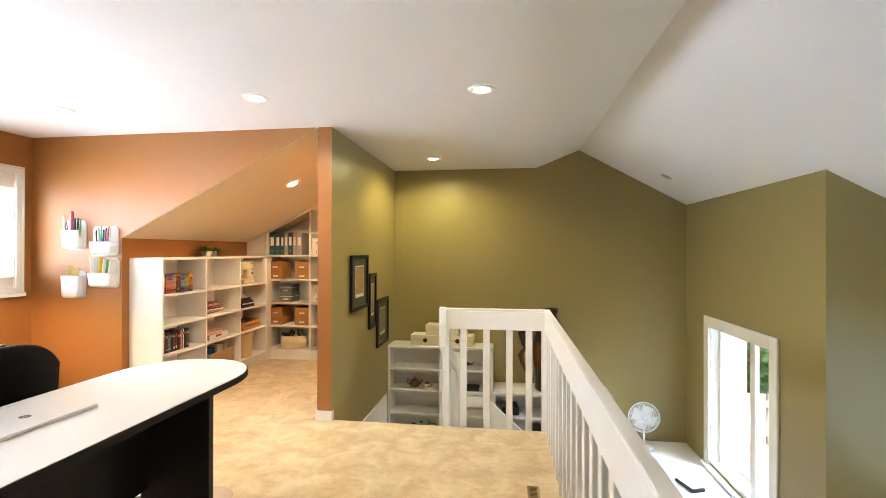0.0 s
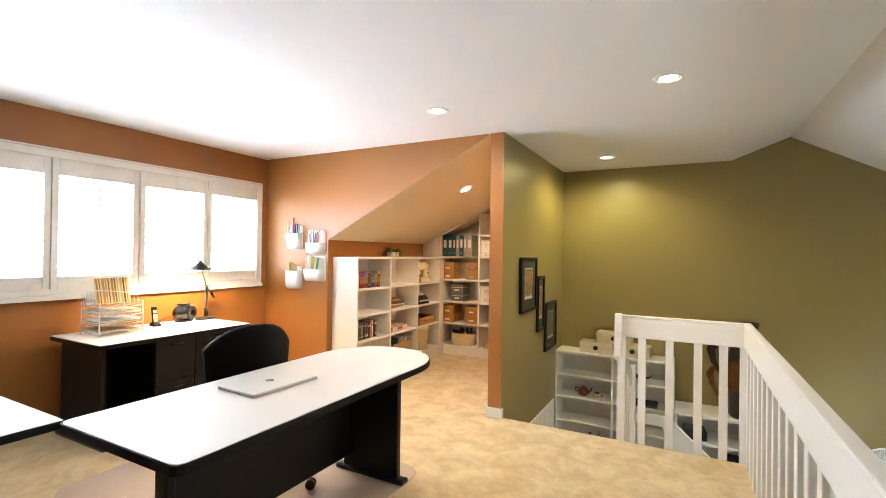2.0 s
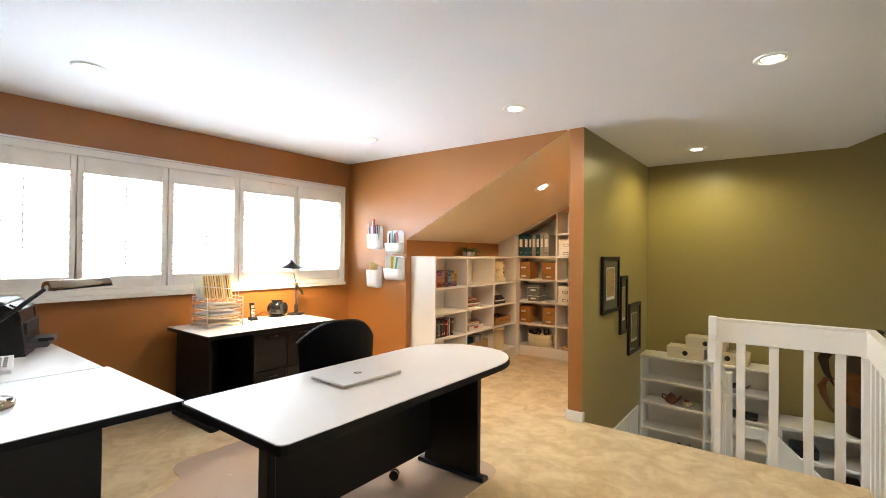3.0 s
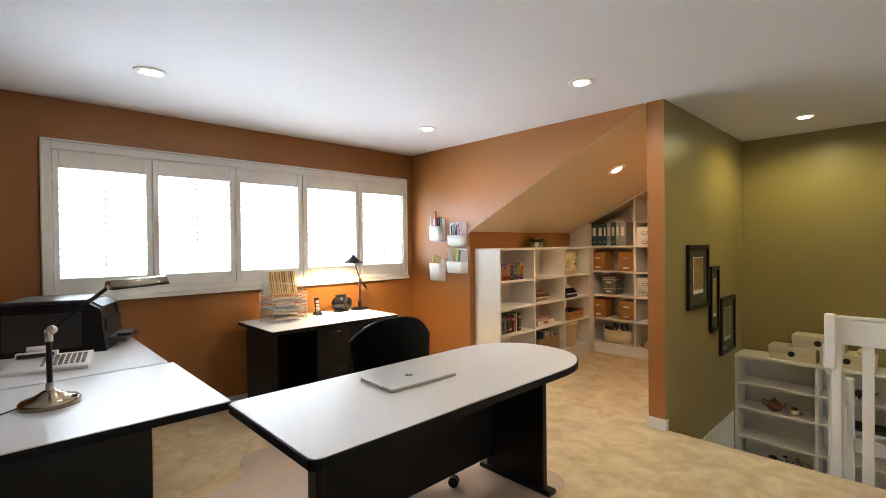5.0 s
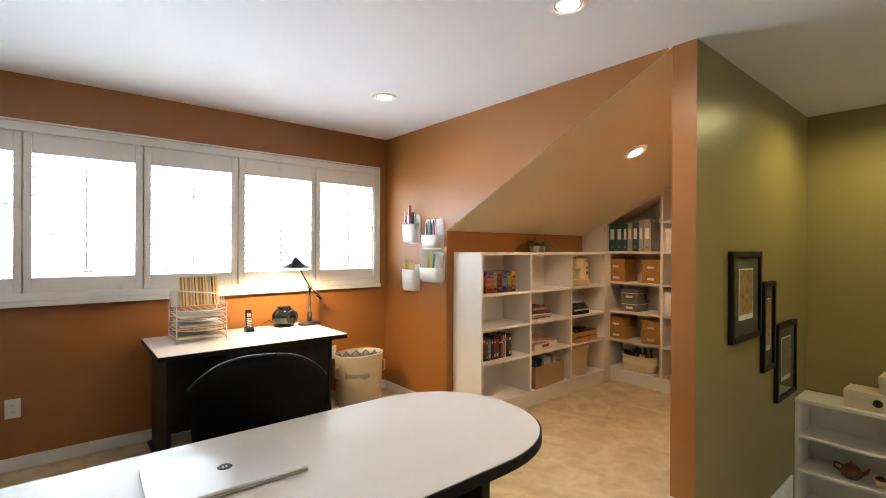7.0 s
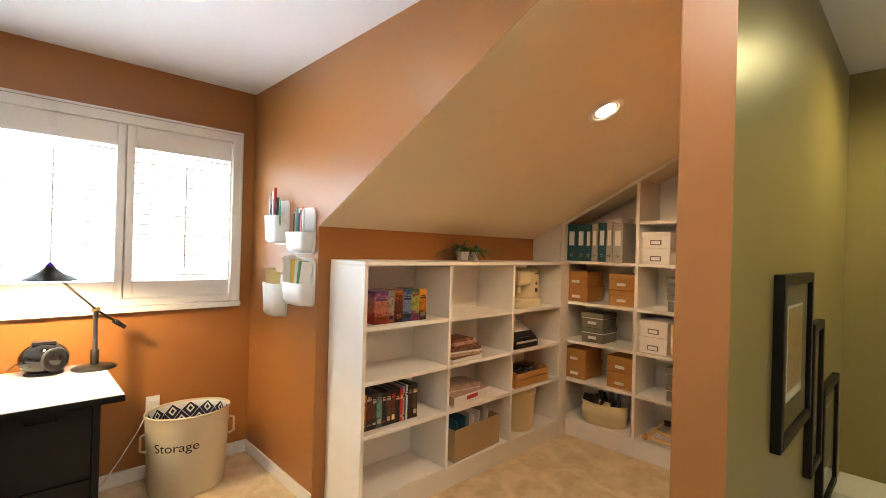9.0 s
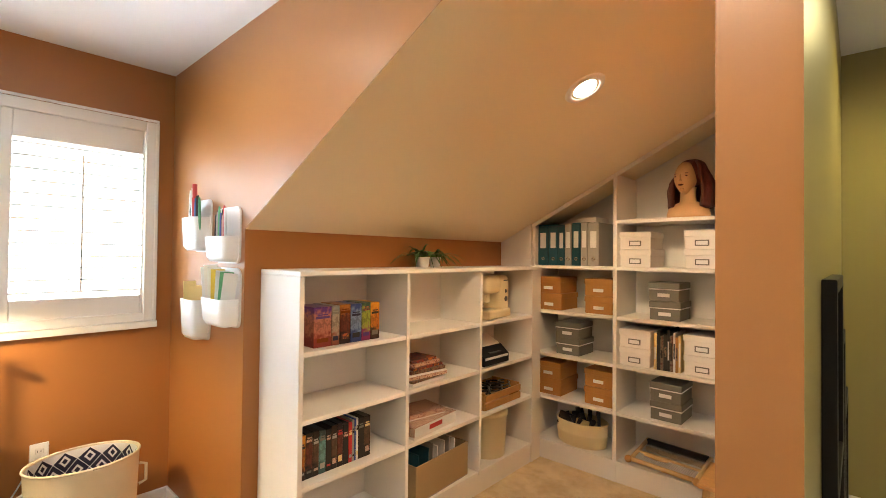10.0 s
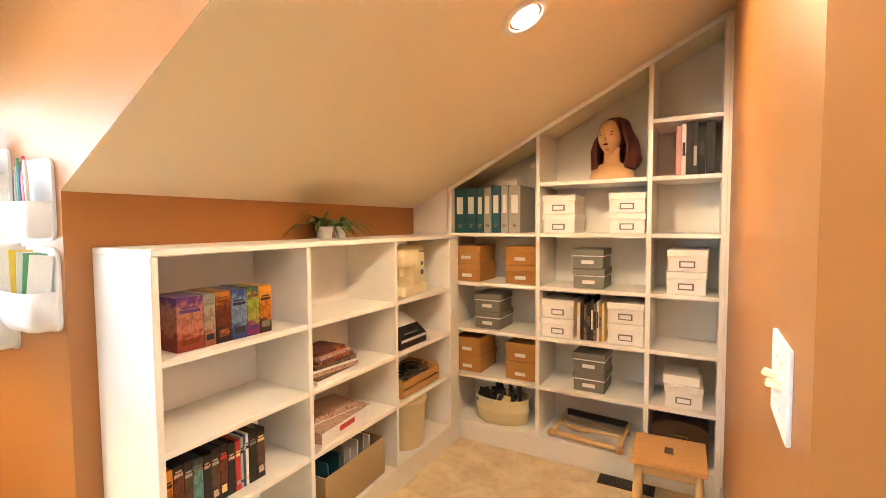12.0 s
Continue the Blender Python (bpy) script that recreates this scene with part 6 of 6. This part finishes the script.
sp = thing("light_switch", "white double light switch plate with toggles", "light switch", (XP0, 3.700, 1.148), 0)
part("plate", B(-0.007, 0.0, -0.080, 0.080, -0.067, 0.067, bevel=0.003, seg=2), WHITEPL, sp)
for k, y in enumerate((-0.024, 0.024)):
    part("toggle", turned(B(-0.022, 0, -0.005, 0.005, -0.006, 0.006, bevel=0.002), pose(-0.004, y, 0, 0, (14, 22)[k], 0)), CREAMPL, sp)
for y in (-0.024, 0.024):
    for z in (-0.034, 0.034):
        part("screw", tube(bmesh.new(), [(-0.007, y, z), (-0.008, y, z)], 0.003, 8), CREAMPL, sp)
# ---------- stairwell things ----------
def picture(y0, y1, z0, z1, art, label):
    ob = thing("framed_picture", label, "picture", (XP1, (y0 + y1) / 2, z0), 0, group="framed pictures on the stair wall")
    w, h, f = (y1 - y0) / 2, z1 - z0, 0.034
    for nm, d in (("frame_side", (0.0, 0.028, -w, -w + f, 0, h)), ("frame_side", (0.0, 0.028, w - f, w, 0, h)), ("frame_head", (0.0, 0.028, -w + f, w - f, h - f, h)), ("frame_foot", (0.0, 0.028, -w + f, w - f, 0, f))):
        part(nm, B(*d, bevel=0.004, seg=2), BLACKLAM, ob)
    part("mat_board", B(0.004, 0.012, -w + f, w - f, f, h - f), material("dark slate mount", (0.028, 0.034, 0.032), 0.7, vary=0.1), ob)
    iw, ih = (w - f) * 0.55, (h - 2 * f) * 0.66
    zc = h / 2 + 0.01
    inner = part("inner_mount", B(0.012, 0.0135, -iw, iw, zc - ih / 2, zc + ih / 2), PAPER, ob)
    part("print", B(0.0135, 0.0142, -iw + 0.008, iw - 0.008, zc - ih / 2 + 0.03, zc + ih / 2 - 0.008), art, inner)
    gl = part("glass", B(0.018, 0.020, -w + f, w - f, f, h - f), PICTURE_GLASS, ob)
    gl.visible_shadow = False


ART = checker_cover("printed art, dark with red and ochre", (0.05, 0.022, 0.014), (0.34, 0.06, 0.025), (0.36, 0.25, 0.08))
picture(3.925, 4.425, 0.825, 1.345, ART, "black framed print in warm reds with a dark mount")
picture(4.475, 4.715, 0.578, 1.152, ART, "narrow black framed print")
picture(4.765, 5.225, 0.325, 0.850, checker_cover("printed art, grey and olive", (0.09, 0.09, 0.05), (0.22, 0.21, 0.15), (0.03, 0.03, 0.03)), "black framed print in grey and olive")

SX0, SX1, SYF, SYB = -1.255, -0.03, 5.28, 5.585
ls = thing("lower_bookcase", "white open bookcase at the foot of the stairs", "bookcase", (0, 0, 0))
mid = -0.635
for x in (SX0, mid, SX1):
    part("upright", B(x - 0.012, x + 0.012, SYF, SYB, ZL, 0.232, bevel=0.002), SHELF, ls)
part("top", B(SX0 - 0.012, SX1 + 0.012, SYF - 0.01, SYB, 0.232, 0.257, bevel=0.003), SHELF, ls)
part("back_panel", B(SX0, SX1, SYB - 0.008, SYB, ZL, 0.232), SHELF, ls)
for x0, x1 in ((SX0, mid), (mid, SX1)):
    for z in (-0.012, -0.262, -0.545, -0.82, -1.08, -1.24):
        part("shelf", B(x0 + 0.012, x1 - 0.012, SYF + 0.003, SYB - 0.008, z - 0.022, z, bevel=0.002), SHELF, ls)


def gift_box(x0, x1, z, h, y=SYF + 0.03):
    ob = thing("keepsake_box", "cream box with a dark round button", "box", ((x0 + x1) / 2, y, z + 0.001), random.uniform(-2, 2), group="cream boxes on the bookcase")
    w = (x1 - x0) / 2
    part("body", B(-w + 0.004, w - 0.004, 0.004, 0.2, 0, h * 0.75, bevel=0.003), CANVAS, ob)
    part("lid", B(-w, w, 0, 0.204, h * 0.55, h, bevel=0.004), CANVAS, ob)
    part("button", turned(lathe(bmesh.new(), [(0.026, 0), (0.026, 0.004), (0.018, 0.007)], 20), pose(0, 0.0, h * 0.5, 90, 0, 0)), INK, ob)


gift_box(-1.0, -0.64, 0.257, 0.125)
gift_box(-0.62, -0.25, 0.257, 0.125)
gift_box(-0.82, -0.44, 0.383, 0.12)
jar = thing("small_jar", "small cream ceramic jar", "jar", (-0.34, SYF + 0.08, 0.3835))
part("body", lathe(bmesh.new(), [(0.02, 0), (0.03, 0.01), (0.032, 0.03), (0.02, 0.045)], 20), CREAMPL, jar)
part("lid", lathe(bmesh.new(), [(0.021, 0.045), (0.018, 0.052), (0.005, 0.056), (0.006, 0.062)], 20), CREAMPL, jar)

tp = thing("teapot", "brown pottery teapot on the bookcase", "teapot", (-0.965, SYF + 0.12, -0.261), 0)
part("body", lathe(bmesh.new(), [(0.035, 0), (0.055, 0.015), (0.062, 0.045), (0.05, 0.075), (0.028, 0.09)], 28), TERRACOTTA, tp)
part("lid", lathe(bmesh.new(), [(0.03, 0.09), (0.024, 0.1), (0.008, 0.105), (0.011, 0.115), (0.004, 0.12)], 20), TERRACOTTA, tp)
part("spout", tube(bmesh.new(), [(0.05, 0, 0.04), (0.08, 0, 0.06), (0.095, 0, 0.095)], [0.016, 0.011, 0.008], 10), TERRACOTTA, tp)
part("handle", tube(bmesh.new(), [(-0.05, 0, 0.075), (-0.09, 0, 0.085), (-0.095, 0, 0.05), (-0.058, 0, 0.03)], 0.007, 8), TERRACOTTA, tp)
cup = thing("cup", "brown and cream pottery cup", "cup", (-0.81, SYF + 0.11, -0.261))
part("body", lathe(bmesh.new(), [(0.02, 0), (0.03, 0.01), (0.042, 0.05), (0.039, 0.05), (0.028, 0.012)], 24), CREAMPL, cup)
part("handle", tube(bmesh.new(), [(0.04, 0, 0.042), (0.065, 0, 0.035), (0.055, 0, 0.015), (0.033, 0, 0.015)], 0.005, 8), TERRACOTTA, cup)
part("spoon_rest", ball(bmesh.new(), (0.0, -0.005, 0.055), 0.03, 0.03, 0.014), TERRACOTTA, cup)

bike = thing("bicycle_ornament", "black wire bicycle ornament with baskets", "ornament", (-0.84, SYF + 0.12, -0.819), 0)
for x, r in ((-0.10, 0.045), (0.10, 0.06)):
    wh = part("wheel", tube(bmesh.new(), [(x + r * math.cos(k * math.tau / 28), 0, r + 0.004 + r * math.sin(k * math.tau / 28)) for k in range(29)], 0.004, 6), BRONZE, bike)
    for k in range(4):
        a = k * math.pi / 4
        part("spoke", tube(bmesh.new(), [(x - r * math.cos(a), 0, r + 0.004 - r * math.sin(a)), (x + r * math.cos(a), 0, r + 0.004 + r * math.sin(a))], 0.0015, 5), BRONZE, wh)
part("frame", tube(bmesh.new(), [(-0.10, 0, 0.05), (-0.03, 0, 0.055), (0.06, 0, 0.13), (0.10, 0, 0.064)], 0.005, 6), BRONZE, bike)
part("saddle_post", tube(bmesh.new(), [(-0.03, 0, 0.055), (-0.04, 0, 0.13)], 0.004, 6), BRONZE, bike)
part("saddle", ball(bmesh.new(), (-0.045, 0, 0.135), 0.025, 0.012, 0.008), BRONZE, bike)
part("handlebar", tube(bmesh.new(), [(0.04, -0.04, 0.15), (0.07, 0, 0.14), (0.04, 0.04, 0.15)], 0.004, 6), BRONZE, bike)
part("basket", lathe(bmesh.new(), [(0.028, 0.06), (0.036, 0.105), (0.033, 0.105), (0.026, 0.064)], 14, at=(-0.14, 0, 0)), DARKWOOD, bike)
bird = thing("bird_ornament", "dark carved bird ornament", "ornament", (-0.36, SYF + 0.12, -0.011))
part("body", ball(bmesh.new(), (0, 0, 0.05), 0.06, 0.028, 0.03), DARKWOOD, bird)
part("head", ball(bmesh.new(), (-0.055, 0, 0.085), 0.02, 0.018, 0.02), DARKWOOD, bird)
part("tail", tube(bmesh.new(), [(0.04, 0, 0.05), (0.09, 0, 0.045), (0.12, 0, 0.08)], [0.014, 0.009, 0.004], 8), DARKWOOD, bird)
part("legs", tube(bmesh.new(), [(0, 0, 0.0), (0, 0, 0.03)], 0.008, 8), DARKWOOD, bird)
single("folded_cloth", B(-0.12, 0.12, 0, 0.2, 0, 0.03, bevel=0.008, seg=2), INK, "folded black cloth on a shelf", "cloth", (-0.30, SYF + 0.02, -0.261))

# low white unit beside the bookcase, with a sculptural vase
lu = thing("low_shelf_unit", "low white shelf unit along the back wall", "shelf unit", (0, 0, 0))
UX0, UX1 = -0.01, 1.30
part("top", B(UX0, UX1, 5.17, 5.585, -0.245, -0.215, bevel=0.003), SHELF, lu)
part("shelf", B(UX0, UX1, 5.19, 5.585, -0.52, -0.495, bevel=0.003), SHELF, lu)
part("bottom", B(UX0, UX1, 5.19, 5.585, -0.86, -0.835, bevel=0.003), SHELF, lu)
for x in (UX0, 0.62, UX1 - 0.024):
    part("upright", B(x, x + 0.024, 5.19, 5.585, ZL, -0.246, bevel=0.002), SHELF, lu)
part("back_panel", B(UX0, UX1, 5.577, 5.585, ZL, -0.246), SHELF, lu)
single("desk_organiser_box", B(-0.1, 0.1, 0, 0.22, 0, 0.10, bevel=0.02, seg=3), BLACKPL, "black plastic box on the low shelf", "box", (0.19, 5.22, -0.494), 8)
single("speaker_box", B(-0.08, 0.08, 0, 0.2, 0, 0.2, bevel=0.006), BLACKPL, "black loudspeaker on the lower shelf", "loudspeaker", (0.49, 5.22, -0.834), 0)

vase = thing("floor_vase", "tall dark bronze vase with amber glaze and leaf-shaped side handles", "vase", (0.645, 5.36, -0.214), 0)
part("body", lathe(bmesh.new(), [(0.165, 0), (0.178, 0.02), (0.172, 0.10), (0.185, 0.25), (0.200, 0.42), (0.196, 0.56), (0.165, 0.68), (0.105, 0.78), (0.072, 0.84), (0.070, 0.88), (0.092, 0.935), (0.086, 0.935), (0.062, 0.88)], 36), BRONZE, vase)
part("glaze_band", lathe(bmesh.new(), [(0.188, 0.27), (0.203, 0.36), (0.2045, 0.46), (0.199, 0.56)], 36, close=False), AMBER, vase, "amber brown glaze")
for pts, m, wide in (([(0.08, 0.80), (0.20, 0.78), (0.29, 0.72), (0.33, 0.64), (0.305, 0.52), (0.25, 0.40)], BRONZE, (0.016, 0.03, 0.045, 0.042, 0.028, 0.006)), ([(0.235, 0.47), (0.31, 0.45), (0.34, 0.39), (0.32, 0.30), (0.27, 0.19), (0.20, 0.11)], AMBER, (0.006, 0.024, 0.032, 0.026, 0.016, 0.008))):
    leaf = tube(bmesh.new(), [(-u, 0, w) for u, w in pts], list(wide), 12)
    part("handle", turned(leaf, Matrix.Diagonal((1, 0.45, 1, 1))), m, vase)

# counter under the window, fan, small unidentified gadget
ct = thing("counter", "white built-in counter under the stair window", "counter", (0, 0, 0))
part("worktop", prism(bmesh.new(), [(1.32, YG - 0.005), (1.32, 5.1), (1.72, 5.1), (1.72, 3.0), (XR - 0.006, 3.0), (XR - 0.006, YG - 0.005)], "z", -0.865, -0.835), LAMINATE, ct)
part("cabinet_body", B(1.78, XR - 0.01, 3.05, 5.1, ZL, -0.866), SHELF, ct)
part("cabinet_body", B(1.34, XR - 0.01, 5.14, YG - 0.01, ZL, -0.866), SHELF, ct)
for k in range(4):
    d = part("door", B(1.762, 1.78, 3.07 + k * 0.5, 3.55 + k * 0.5, ZL + 0.08, -0.88, bevel=0.003), SHELF, ct)
    part("knob", ball(bmesh.new(), (1.75, 3.5 + k * 0.5, -0.95), 0.012, 0.012, 0.012), CHROME, d)

fan = thing("table_fan", "white table fan with a wire guard", "fan", (1.68, 5.38, -0.834), 0)
part("base", lathe(bmesh.new(), [(0.11, 0), (0.112, 0.015), (0.06, 0.03), (0.02, 0.04)], 28), FAN_WHITE, fan)
part("stem", tube(bmesh.new(), [(0, 0, 0.03), (0, 0, 0.2)], 0.012, 12), FAN_WHITE, fan)
part("motor", tube(bmesh.new(), [(0, 0.02, 0.345), (0, 0.12, 0.345)], [0.05, 0.035], 20), FAN_WHITE, fan)
for yy in (-0.045, 0.03):
    g = part("guard", tube(bmesh.new(), [(0.168 * math.cos(k * math.tau / 40), yy * 0.2, 0.345 + 0.168 * math.sin(k * math.tau / 40)) for k in range(41)], 0.005, 6), FAN_WHITE, fan)
    for k in range(64):
        a = k * math.tau / 64
        part("guard_wire", tube(bmesh.new(), [(0.03 * math.cos(a), yy, 0.345 + 0.03 * math.sin(a)), (0.11 * math.cos(a), yy * 0.9, 0.345 + 0.11 * math.sin(a)), (0.168 * math.cos(a), yy * 0.2, 0.345 + 0.168 * math.sin(a))], 0.0022, 5), FAN_WHITE, g)
part("hub_badge", turned(lathe(bmesh.new(), [(0.032, 0), (0.032, 0.006), (0.02, 0.01)], 20), pose(0, -0.045, 0.345, 90, 0, 0)), FAN_WHITE, fan)
part("strut", tube(bmesh.new(), [(0, 0.06, 0.2), (0, 0.08, 0.34)], 0.012, 10), FAN_WHITE, fan)
for k in range(4):
    bl = bmesh.new()
    ra, rb = 0.03, 0.145
    vs = []
    for j in range(5):
        t = j / 4
        r = ra + (rb - ra) * t
        hw = 0.30 + 0.25 * math.sin(t * math.pi * 0.8)
        vs.append((bl.verts.new((r * math.cos(-hw), 0.012, r * math.sin(-hw))), bl.verts.new((r * math.cos(hw), -0.018, r * math.sin(hw)))))
    for a, b in zip(vs, vs[1:]):
        bl.faces.new((a[0], a[1], b[1], b[0])).smooth = True
    part("blade", turned(bl, pose(0, -0.005, 0.345) @ Matrix.Rotation(k * math.pi / 2 + 0.4, 4, "Y")), WHITEPL, fan)
counter_item = thing("desk_calendar", "black and silver gadget lying on the counter", "gadget", (1.86, 4.55, -0.834), 20)
part("body", B(-0.07, 0.07, -0.12, 0.12, 0, 0.03, bevel=0.006), BLACKPL, counter_item)
part("top_plate", B(-0.055, 0.055, -0.10, 0.10, 0.03, 0.033), SILVER, counter_item)
